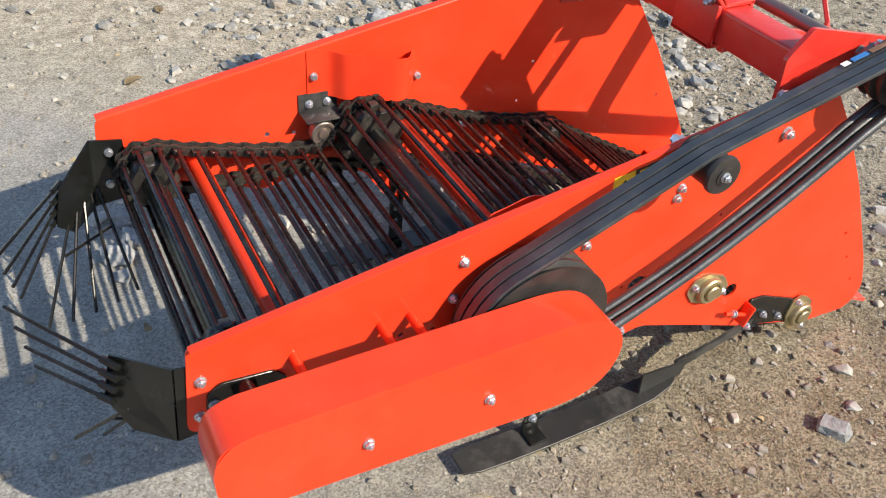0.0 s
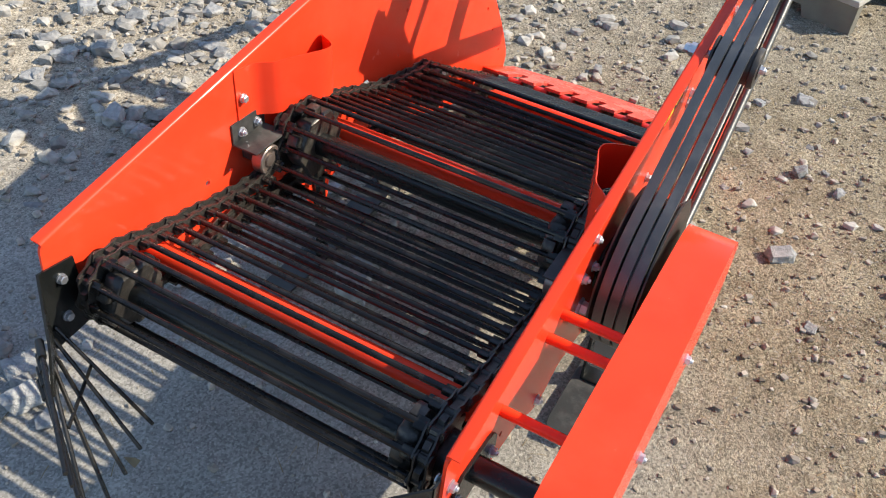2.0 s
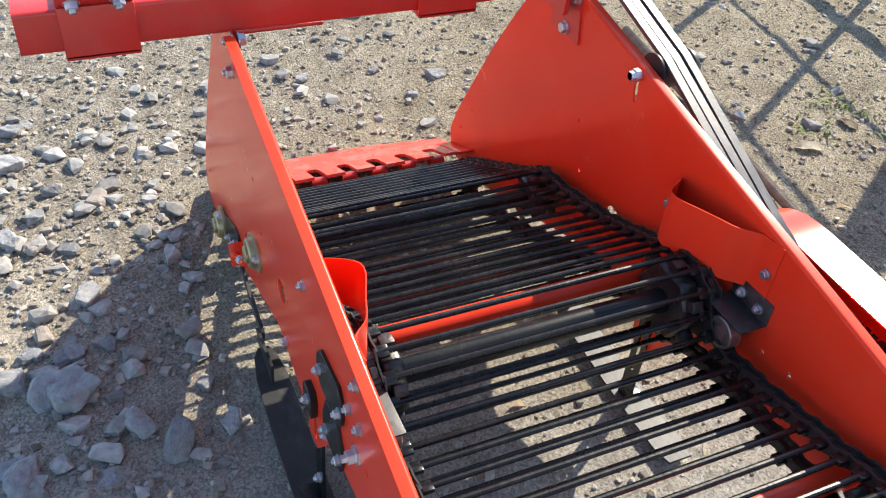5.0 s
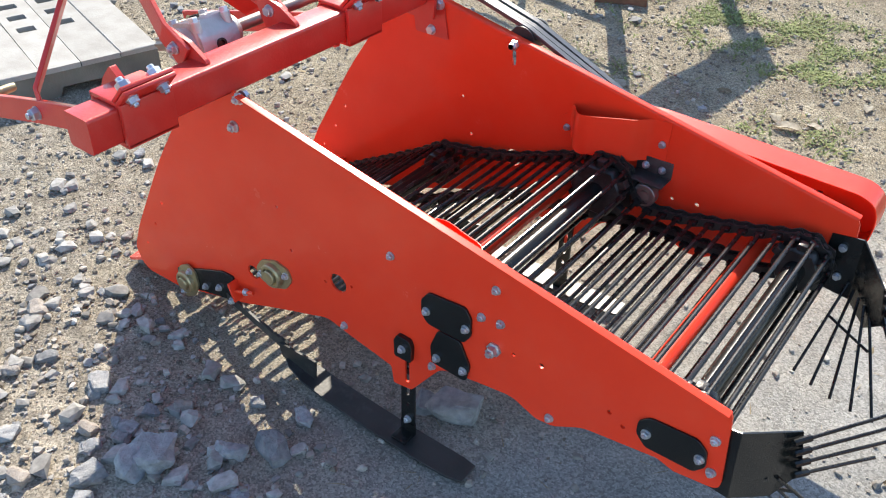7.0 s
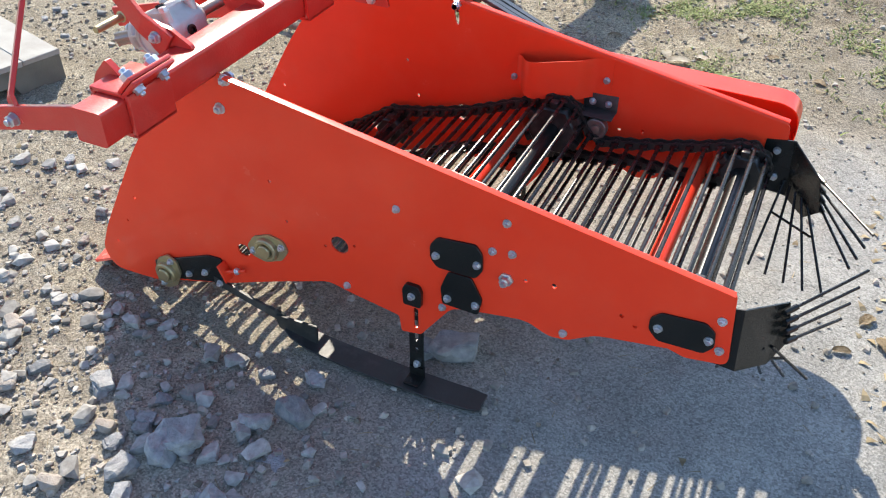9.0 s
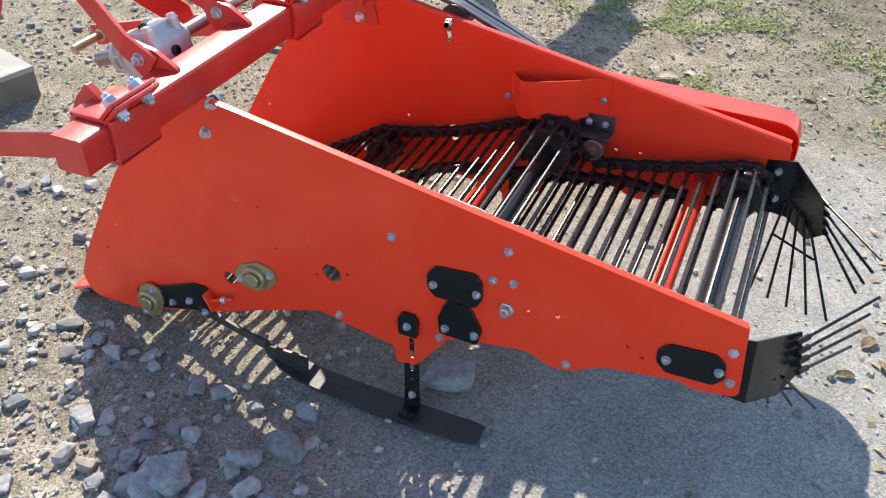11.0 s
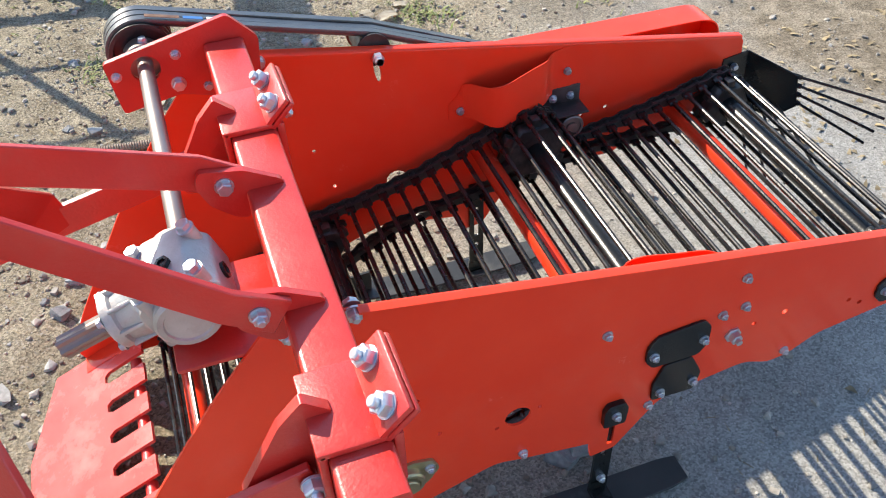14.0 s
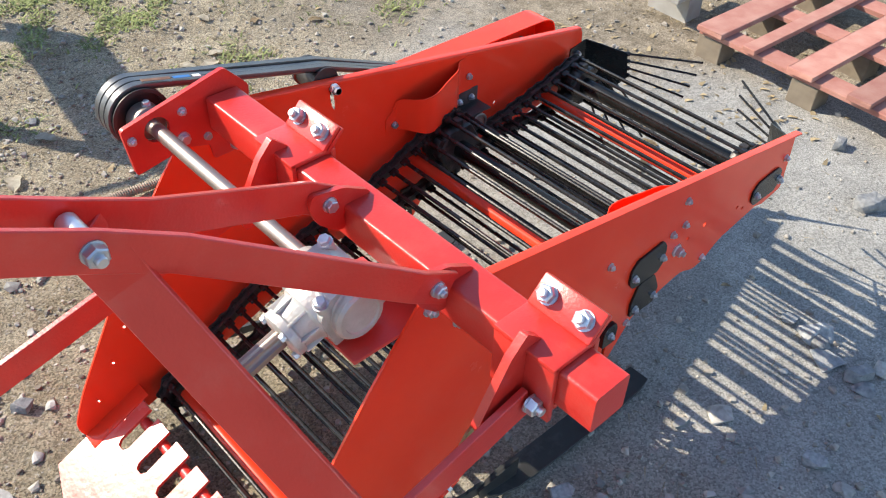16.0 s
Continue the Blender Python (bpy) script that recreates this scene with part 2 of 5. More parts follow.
def lathe(bm, rings, axis_m, seg=28):
    """Rings of (along, radius) turned round an axis, closed at the ends."""
    loops = []
    for h, r in rings:
        loops.append([bm.verts.new(axis_m @ Vector((r * math.cos(2 * math.pi * i / seg), r * math.sin(2 * math.pi * i / seg), h))) for i in range(seg)])
    for u, w in zip(loops, loops[1:]):
        for i in range(seg):
            bm.faces.new((u[i], u[(i + 1) % seg], w[(i + 1) % seg], w[i]))
    bm.faces.new(loops[0][::-1])
    bm.faces.new(loops[-1])


def along_y(x, y, z):
    """An axis frame whose z runs along world +y."""
    return Matrix.Translation((x, y, z)) @ Matrix.Rotation(radians(-90), 4, "X")


def rounded(points, radii, steps=5):
    """A polygon with its corners rounded by the given radii."""
    out, n = [], len(points)
    for i, p in enumerate(points):
        r = radii[i] if isinstance(radii, (list, tuple)) else radii
        p = Vector(p)
        if not r:
            out.append(p)
            continue
        a, c = Vector(points[i - 1]) - p, Vector(points[(i + 1) % n]) - p
        k = min(r, a.length * 0.48, c.length * 0.48)
        a, c = p + a.normalized() * k, p + c.normalized() * k
        for s in range(steps + 1):
            u = s / steps
            out.append(a * (1 - u) ** 2 + p * 2 * u * (1 - u) + c * u ** 2)
    return out


def circle2(x, z, r, seg=16, stretch=1.0, turn=0.0):
    c, s = math.cos(turn), math.sin(turn)
    pts = [(r * stretch * math.cos(2 * math.pi * i / seg), r * math.sin(2 * math.pi * i / seg)) for i in range(seg)]
    return [Vector((x + c * a - s * b, z + s * a + c * b)) for a, b in pts]


def plate(bm, loops, thick, m):
    """A flat plate: the first loop is its outline, the others are holes through it; m takes (u, v, 0..thick) to the world."""
    start = set(bm.verts)
    edges = []
    for lp in loops:
        vs = [bm.verts.new((p[0], p[1], 0)) for p in lp]
        edges += [bm.edges.new((vs[i], vs[(i + 1) % len(vs)])) for i in range(len(vs))]
    g = bmesh.ops.triangle_fill(bm, use_beauty=True, use_dissolve=False, edges=edges)
    faces = [f for f in g["geom"] if isinstance(f, bmesh.types.BMFace)]
    ex = bmesh.ops.extrude_face_region(bm, geom=faces)
    top = [v for v in ex["geom"] if isinstance(v, bmesh.types.BMVert)]
    bmesh.ops.translate(bm, vec=(0, 0, thick), verts=top)
    vs = [v for v in bm.verts if v not in start]
    bmesh.ops.transform(bm, matrix=m, verts=vs)
    return vs


def in_xz(y):
    """Plate frame: u along x, v along z, thickness towards +y."""
    return Matrix(((1, 0, 0, 0), (0, 0, 1, y), (0, 1, 0, 0), (0, 0, 0, 1)))


def sweep(bm, path, section, closed=False, ends=True):
    """A section of (side, up) pairs carried along a path in the xz plane at y = 0 offset; side is y, up is the path's left normal."""
    n, loops = len(path), []
    for i, p in enumerate(path):
        a = path[i - 1] if (closed or i) else path[0]
        c = path[(i + 1) % n] if (closed or i < n - 1) else path[-1]
        d = (Vector(c) - Vector(a)).normalized()
        nrm = Vector((-d.z, 0, d.x))
        loops.append([bm.verts.new(Vector(p) + Vector((0, s, 0)) + nrm * u) for s, u in section])
    k = len(section)
    for i in range(n if closed else n - 1):
        u, w = loops[i], loops[(i + 1) % n]
        for j in range(k):
            bm.faces.new((u[j], u[(j + 1) % k], w[(j + 1) % k], w[j]))
    if not closed and ends:
        bm.faces.new(loops[0][::-1])
        bm.faces.new(loops[-1])


# hexagon bolts: head, washer and thread end, axis +z, sitting on z = 0
def bolt_mesh(flat, head, washer, stud=0.0):
    bm = bmesh.new()
    lathe(bm, [(-0.001, washer), (0.002, washer), (0.0021, washer * 0.5)], Matrix.Identity(4), 18)
    r = flat / math.sqrt(3)
    g = bmesh.ops.create_cone(bm, cap_ends=True, segments=6, radius1=r, radius2=r, depth=head, matrix=Matrix.Translation((0, 0, 0.002 + head / 2)))
    top = [f for f in bm.faces if len(f.verts) == 6 and f.calc_center_median().z > head * 0.8 and f.normal.z > 0.9]
    bmesh.ops.bevel(bm, geom=[e for f in top for e in f.edges], offset=head * 0.14, segments=1, affect="EDGES")
    if stud:
        lathe(bm, [(head, flat * 0.30), (head + stud, flat * 0.30), (head + stud + 0.0015, flat * 0.24)], Matrix.Identity(4), 12)
    return mesh_of("bolt", bm, ZINC)


M8 = bolt_mesh(0.013, 0.0065, 0.0095, 0.004)
M8_HEAD = bolt_mesh(0.013, 0.0065, 0.0090)
M12 = bolt_mesh(0.019, 0.010, 0.0135, 0.006)
M12_HEAD = bolt_mesh(0.020, 0.010, 0.0140)
M16 = bolt_mesh(0.025, 0.014, 0.0158, 0.009)
M16_HEAD = bolt_mesh(0.025, 0.010, 0.0165)
TURN_OF = {"+y": (-90, 0, 0), "-y": (90, 0, 0), "+x": (0, 90, 0), "-x": (0, -90, 0), "+z": (0, 0, 0), "-z": (180, 0, 0)}


def bolt(parent, me, x, y, z, way, spin=0.0, name="bolt"):
    rx, ry, rz = TURN_OF[way]
    return placed(name, me, parent, pose(x, y, z, rx, ry, rz) @ pose(0, 0, 0, 0, 0, spin))


# ---------------------------------------------------------------- ground
def rough_share(x, y):
    """0 on the packed grey sand behind the machine, 1 on the loose dirt ahead of it."""
    return max(0.0, min(1.0, (x - 0.35 * y + 0.5 * noise.noise((x * 0.9, y * 0.9, 5.0)) + 0.1) / 0.9))


def lump(x, y):
    """Height of the ground sheet."""
    r = rough_share(x, y)
    h = 0.010 * noise.noise((x * 1.3, y * 1.3, 0.0)) + (0.003 + 0.006 * r) * noise.noise((x * 5.1, y * 5.1, 3.0))
    h += (0.0012 + 0.0042 * r) * noise.noise((x * 14, y * 14, 7.0)) + (0.0008 + 0.0030 * r) * noise.noise((x * 33, y * 33, 9.0))
    return h


def ground():
    near = [-2.2 + 0.02 * i for i in range(301)]
    xs = [-60, -25, -12, -7, -5, -4, -3, -2.5] + near + [4.2, 5, 6, 7.5, 10, 16, 30, 60]
    ys = list(xs)
    verts = [(x, y, lump(x, y)) for y in ys for x in xs]
    w = len(xs)
    faces = [(j * w + i, j * w + i + 1, (j + 1) * w + i + 1, (j + 1) * w + i) for j in range(len(ys) - 1) for i in range(w - 1)]
    me = bpy.data.meshes.new("ground")
    me.from_pydata(verts, [], faces)
    me.materials.append(DIRT)
    me.polygons.foreach_set("use_smooth", [True] * len(me.polygons))
    return tagged(new("ground", me), "packed sandy dirt yard scattered with gravel", "ground", kind="structure")


ground()

# ---------------------------------------------------------------- potato digger
YA, YB, TH = 0.950, 1.631, 0.005      # outer face of the belt side panel, inner face of the far panel, sheet thickness
MID = (YA + YB + TH) / 2
digger = thing("potato_digger", "red and black potato digger with rod conveyor standing on gravel", "potato digger", 0.9, MID, 0)
DIGGER_INV = Matrix.Translation((-0.9, -MID, 0))


def dpart(name, bm, mat, parent=None, label="", smooth=True):
    """A part of the digger, given in world coordinates."""
    ob = part(name, bm, mat, parent or digger, label, smooth)
    if parent is None:
        ob.matrix_parent_inverse = DIGGER_INV
    return ob


PANEL = [(0.146, 0.532), (0.70, 0.632), (1.243, 0.730), (1.352, 0.750), (1.458, 0.620), (1.572, 0.455), (1.724, 0.195), (1.766, 0.102), (1.736, 0.046), (1.600, 0.052),
         (1.336, 0.132), (1.20, 0.186), (1.036, 0.246), (0.975, 0.232), (0.850, 0.210), (0.844, 0.164), (0.794, 0.172), (0.717, 0.282), (0.634, 0.300),
         (0.545, 0.314), (0.490, 0.290), (0.450, 0.295), (0.392, 0.332), (0.246, 0.356), (0.212, 0.346), (0.130, 0.358)]
PANEL_R = [0.012, 0, 0, 0.01, 0.05, 0.05, 0.03, 0.04, 0.03, 0, 0.02, 0.03, 0.02, 0.02, 0.006, 0.006, 0.006, 0.02, 0.02, 0.02, 0.012, 0.012, 0.02, 0.003, 0.003, 0.02]


def side_panel(y, inward, belt_side):
    """One sheet steel side with its upper edge rolled inwards; y is the sheet's lower y."""
    bm = bmesh.new()
    holes = [circle2(0.997, 0.366, 0.0235, 16), circle2(1.276, 0.258, 0.0185, 16),
             circle2(1.136, 0.388, 0.0045, 8), circle2(1.169, 0.490, 0.0045, 8), circle2(1.60, 0.318, 0.0045, 8), circle2(1.645, 0.235, 0.004, 8), circle2(1.70, 0.150, 0.004, 8),
             circle2(1.035, 0.351, 0.004, 8), circle2(0.958, 0.376, 0.004, 8), circle2(0.490, 0.429, 0.006, 10), circle2(0.551, 0.421, 0.005, 8),
             circle2(0.346, 0.404, 0.005, 8), rounded([(0.800, 0.188), (0.812, 0.188), (0.812, 0.248), (0.800, 0.248)], 0.004, 2), circle2(0.317, 0.387, 0.005, 8)]
    if belt_side:
        holes += [circle2(1.019, 0.650, 0.0065, 12, 4.6, 1.45)]
    plate(bm, [rounded(PANEL, PANEL_R)] + holes, TH, in_xz(y))
    # upper edge rolled outwards into a narrow flange
    inner_y, o = (y + TH + 0.0006, -1) if inward > 0 else (y - 0.0006, 1)
    bend = [(o * 0.006 * (1 - math.cos(a)), 0.006 * math.sin(a) - 0.001) for a in (radians(15 * k) for k in range(7))]
    sec = [(0, -0.006)] + bend + [(o * 0.0200, 0.0050), (o * 0.0205, 0.0030), (o * 0.0200, 0.0010), (o * 0.0082, 0.0004), (o * 0.0066, -0.0012), (o * 0.0066, -0.006)]
    path = [(0.150, inner_y, 0.5325), (0.158, inner_y, 0.5345), (0.70, inner_y, 0.632), (1.243, inner_y, 0.730)]
    if inward > 0:
        sec = sec[::-1]
    sweep(bm, [Vector(p) for p in path], sec)
    return dpart("side_panel", bm, RED, label="red painted sheet steel side panel with bolts and punched holes")


panel_a = side_panel(YA, 1, True)
panel_b = side_panel(YB, -1, False)
panel_a.matrix_parent_inverse = panel_b.matrix_parent_inverse = DIGGER_INV

# bolts through each side: heads inside, nuts outside
for parent, y_out, out, y_in, inn in ((panel_a, YA, "-y", YA + TH, "+y"), (panel_b, YB + TH, "+y", YB, "-y")):
    for i, (x, z) in enumerate([(0.160, 0.463), (0.152, 0.390), (0.598, 0.553), (0.847, 0.512), (0.984, 0.253), (0.460, 0.312), (0.626, 0.474), (0.583, 0.480), (0.739, 0.278)]):
        bolt(parent, M8, x, y_out, z, out, 17 * i)
    for i, (x, z) in enumerate([(0.160, 0.463), (0.152, 0.390), (0.598, 0.553), (0.847, 0.512)]):
        bolt(parent, M8_HEAD, x, y_in + (0.005 if inn == "+y" else -0.005), z, inn, 23 * i)
    for i, (x, z) in enumerate([(1.247, 0.723), (1.273, 0.650)]):
        bolt(parent, M12, x, y_out, z, out, 11 * i)
        bolt(parent, M12_HEAD, x, y_in + (0.005 if inn == "+y" else -0.005), z, inn, 31 * i)

# ---------------- conveyor: chain loop in the xz plane
TAIL, HUMP, MIDS, NOSE = (0.224, 0.424, 0.059), (0.706, 0.427, 0.076), (1.183, 0.305, 0.048), (1.530, 0.104, 0.046)


def arc(c, a0, a1, steps=6, grow=0.0):
    return [(c[0] + (c[2] + grow) * math.cos(radians(a0 + (a1 - a0) * i / steps)), c[1] + (c[2] + grow) * math.sin(radians(a0 + (a1 - a0) * i / steps))) for i in range(steps + 1)]


LOOP = arc(TAIL, 255, 75) + [(0.33, 0.452), (0.42, 0.431), (0.52, 0.410), (0.597, 0.402), (0.632, 0.440)] + arc(HUMP, 130, 66, 5) + \
    [(0.80, 0.467), (0.88, 0.433), (0.97, 0.399), (1.08, 0.371), (1.14, 0.358)] + arc(MIDS, 95, 62, 2) + [(1.28, 0.296), (1.40, 0.228)] + arc(NOSE, 62, -118) + \
    [(1.38, 0.108), (1.24, 0.156), (1.12, 0.215), (1.03, 0.268), (0.95, 0.292), (0.75, 0.325), (0.52, 0.364), (0.38, 0.362)]


def resample(loop, pitch):
    pts = [Vector((a, 0, b)) for a, b in loop]
    cum = [0.0]
    for i in range(len(pts)):
        cum.append(cum[-1] + (pts[(i + 1) % len(pts)] - pts[i]).length)
    n = round(cum[-1] / pitch)
    out, k = [], 0
    for j in range(n):
        s = cum[-1] * j / n
        while cum[k + 1] < s:
            k += 1
        u = (s - cum[k]) / (cum[k + 1] - cum[k])
        out.append(pts[k].lerp(pts[(k + 1) % len(pts)], u))
    return out


CHAIN_PTS = resample(LOOP, 0.0381)
CA, CB = 1.000, 1.588       # chain centre lines


def link_mesh():
    """One steel chain link: two waisted plates and a bush, from (0,0,0) to (pitch,0,0)."""
    bm = bmesh.new()
    for s in (-1, 1):
        out = [Vector((0.0381 * u, v)) for u, v in ((-0.24, 0), (-0.14, 0.0110), (0.1, 0.0125), (0.5, 0.0085), (0.9, 0.0125), (1.14, 0.0110), (1.24, 0), (1.14, -0.0110), (0.9, -0.0125), (0.5, -0.0085), (0.1, -0.0125), (-0.14, -0.0110))]
        plate(bm, [out], 0.003, in_xz(s * 0.010 - 0.0015 + s * 0.0))
    tube(bm, (0, -0.013, 0), (0, 0.013, 0), 0.0068, 9)
    return mesh_of("link", bm, CHAIN)


LINK = link_mesh()
for yc in (CA, CB):
    # the strand's core; plates and bushes sit on it link by link
    bm = bmesh.new()
    sweep(bm, [Vector((p.x, yc, p.z)) for p in CHAIN_PTS], [(-0.006, 0.003), (0.006, 0.003), (0.006, -0.003), (-0.006, -0.003)], closed=True)
    strand = dpart("conveyor_chain", bm, CHAIN, label="oily black roller chain of the conveyor")
    n = len(CHAIN_PTS)
    for i, p in enumerate(CHAIN_PTS):
        d = CHAIN_PTS[(i + 1) % n] - p
        a = math.atan2(d.z, d.x)
        placed("link", LINK, strand, Matrix.Translation((p.x, yc + (0.0016 if i % 2 else -0.0016), p.z)) @ Matrix.Rotation(-a, 4, "Y"))

bm = bmesh.new()
tube(bm, (0, CA + 0.012, 0), (0, CB - 0.012, 0), 0.0050, 10)
for s, y0 in ((1, CA), (-1, CB)):
    box(bm, (-0.010, min(y0 + s * 0.012, y0 + s * 0.030), -0.004), (0.010, max(y0 + s * 0.012, y0 + s * 0.030), 0.004), 0.0015)
ROD_MESH = mesh_of("rod", bm, ROD)
bm = bmesh.new()
tube(bm, (TAIL[0], CA - 0.03, TAIL[1]), (TAIL[0], CB + 0.03, TAIL[1]), 0.012, 12)
web = dpart("conveyor_web", bm, STEEL, label="web of black steel rods carried by two chains")
for i, p in enumerate(CHAIN_PTS):
    d = CHAIN_PTS[(i + 1) % len(CHAIN_PTS)] - CHAIN_PTS[i - 1]
    nrm = Vector((-d.z, 0, d.x)).normalized()
    placed("rod", ROD_MESH, web, Matrix.Translation(p + nrm * 0.004) @ Matrix.Rotation(-math.atan2(d.z, d.x), 4, "Y"))


# shafts, sprockets and cross tubes
def sprocket(c, yc, teeth=9):
    bm = bmesh.new()
    prof = []
    for i in range(teeth * 4):
        a = 2 * math.pi * i / (teeth * 4)
        r = c[2] + (0.006, 0.006, -0.006, -0.006)[i % 4]
        prof.append(Vector((c[0] + r * math.cos(a), c[1] + r * math.sin(a))))
    plate(bm, [prof], 0.010, in_xz(yc - 0.005))
    lathe(bm, [(-0.024, c[2] * 0.62), (0.024, c[2] * 0.62)], along_y(c[0], yc, c[1]), 16)
    return dpart("sprocket", bm, CHAIN)


def carrier(c, yc):
    """Six-sided cast carrier that the rods ride on, beside the chain."""
    bm = bmesh.new()
    sgn = 1 if yc < MID else -1
    lathe(bm, [(-0.016, c[2] * 0.93), (0.016, c[2] * 0.93)], along_y(c[0], yc + sgn * 0.034, c[1]), 6)
    bmesh.ops.bevel(bm, geom=list(bm.edges), offset=0.004, segments=1, affect="EDGES")
    wheel = dpart("carrier_wheel", bm, CHAIN, label="greasy cast carrier wheel beside the chain")
    for i in range(6):
        a = radians(30 + 60 * i)
        m = Matrix.Translation((c[0], yc + sgn * 0.034, c[1])) @ Matrix.Rotation(-a, 4, "Y")
        bm = bmesh.new()
        box(bm, (c[2] * 0.75, -0.011, -0.010), (c[2] * 1.05, 0.011, 0.010), 0.002, m)
        part("pad", bm, CHAIN, wheel)
    return wheel


for c, r_tube in ((TAIL, 0.023), (HUMP, 0.0225), (MIDS, 0.019), (NOSE, 0.021)):
    for yc in (CA, CB):
        sprocket(c, yc)
        if c is not NOSE:
            carrier(c, yc)
    bm = bmesh.new()
    lathe(bm, [(-0.29, 0.016), (-0.262, 0.016), (-0.262, r_tube), (0.262, r_tube), (0.262, 0.016), (0.29, 0.016)], along_y(c[0], MID, c[1]), 24)
    dpart("roller_shaft", bm, RED if c is NOSE else BLACK, label="red painted nose roller" if c is NOSE else "black painted roller shaft")
for x, z, r in ((0.326, 0.402, 0.0215), (0.802, 0.398, 0.0215)):
    bm = bmesh.new()
    tube(bm, (x, YA + TH, z), (x, YB, z), r, 24)
    dpart("cross_tube", bm, RED, label="red cross tube between the side panels")

# guards over the drive sprockets: bent sheet bowing inwards
def guard(y_in, s):
    """Knots of (x, bow, top, bottom): flat behind, ramping inwards, folded back to the panel at its front."""
    knots = [(0.584, 0.0006, 0.613, 0.505), (0.620, 0.0007, 0.608, 0.502), (0.630, 0.0016, 0.607, 0.500), (0.638, 0.0060, 0.606, 0.499), (0.646, 0.0140, 0.606, 0.499), (0.654, 0.0225, 0.605, 0.498), (0.662, 0.0290, 0.605, 0.498), (0.672, 0.0335, 0.604, 0.498),
             (0.684, 0.0370, 0.603, 0.498), (0.702, 0.0425, 0.601, 0.498), (0.722, 0.0495, 0.599, 0.497), (0.742, 0.0570, 0.597, 0.495), (0.758, 0.0620, 0.595, 0.493), (0.772, 0.0640, 0.593, 0.491), (0.785, 0.0625, 0.591, 0.491), (0.796, 0.0565, 0.588, 0.492),
             (0.805, 0.0470, 0.586, 0.493), (0.813, 0.0350, 0.584, 0.494), (0.820, 0.0230, 0.582, 0.495), (0.827, 0.0125, 0.580, 0.495), (0.835, 0.0055, 0.577, 0.495), (0.840, 0.0014, 0.572, 0.495), (0.852, 0.0006, 0.548, 0.494), (0.872, 0.0005, 0.532, 0.493)]
    rows = len(knots) - 1
    lip = [(x, y_in + s * bow, top) for x, bow, top, low in knots]
    low = [(x, y_in + s * bow, low) for x, bow, top, low in knots]
    bm = bmesh.new()
    vt = [[bm.verts.new(Vector(p) + Vector((0, s * k, 0))) for p in row] for k in (0, 0.0022) for row in (lip, low)]
    a0, b0, a1, b1 = vt
    for i in range(rows):
        bm.faces.new((a0[i], a0[i + 1], b0[i + 1], b0[i]))
        bm.faces.new((a1[i], b1[i], b1[i + 1], a1[i + 1]))
        bm.faces.new((a0[i], a1[i], a1[i + 1], a0[i + 1]))
        bm.faces.new((b0[i], b0[i + 1], b1[i + 1], b1[i]))
    bm.faces.new((a0[0], b0[0], b1[0], a1[0]))
    bm.faces.new((a0[-1], a1[-1], b1[-1], b0[-1]))
    return dpart("sprocket_guard", bm, RED, label="red bent sheet guard bolted over the sprocket")


guard(YA + TH, 1)
guard(YB, -1)


# idler rollers on black angle brackets, pressing the chain down
def idler(y_in, s):
    bm = bmesh.new()
    y0, y1 = sorted((y_in, y_in + s * 0.004))
    box(bm, (0.562, y0, 0.468), (0.652, y1, 0.512), 0.001)
    y0, y1 = sorted((y_in, y_in + s * 0.055))
    box(bm, (0.562, y0, 0.468), (0.652, y1, 0.472), 0.001)
    box(bm, (0.585, y0 if s > 0 else y0 + 0.028, 0.43), (0.615, y0 + 0.027 if s > 0 else y1, 0.468), 0.002)
    br = dpart("idler_bracket", bm, SKID, label="black angle bracket with idler roller")
    for i, x in enumerate((0.586, 0.628)):
        bolt(br, M8, x, y_in + s * 0.004, 0.488, "+y" if s > 0 else "-y", 20 * i)
    bm = bmesh.new()
    lathe(bm, [(-0.013, 0.012), (-0.012, 0.027), (-0.010, 0.029), (0.010, 0.029), (0.012, 0.027), (0.0121, 0.022), (0.008, 0.021), (0.008, 0.013), (0.012, 0.012), (0.013, 0.008)],
          Matrix.Translation((0.601, y_in + s * 0.043, 0.436)) @ Matrix.Rotation(radians(-90 * s), 4, "X"), 24)
    part("idler_roller", bm, STEEL, br, "greasy steel ball bearing roller")


idler(YA + TH, 1)
idler(YB, -1)


# ---------------- bearing plates on the outside of each panel
def flat_on_panel(name, pts, radii, y_out, s, thick, mat, label="", holes=()):
    """A plate lying on the outside of a panel; s is the outward sign."""
    bm = bmesh.new()
    plate(bm, [rounded(pts, radii)] + list(holes), thick, in_xz(y_out if s > 0 else y_out - thick))
    bmesh.ops.bevel(bm, geom=[e for e in bm.edges if len(e.link_faces) == 2 and e.calc_face_angle(0) > 1.2 and abs((e.verts[0].co - e.verts[1].co).y) < 1e-5], offset=0.0008, segments=1, affect="EDGES")
    return dpart(name, bm, mat, label=label)


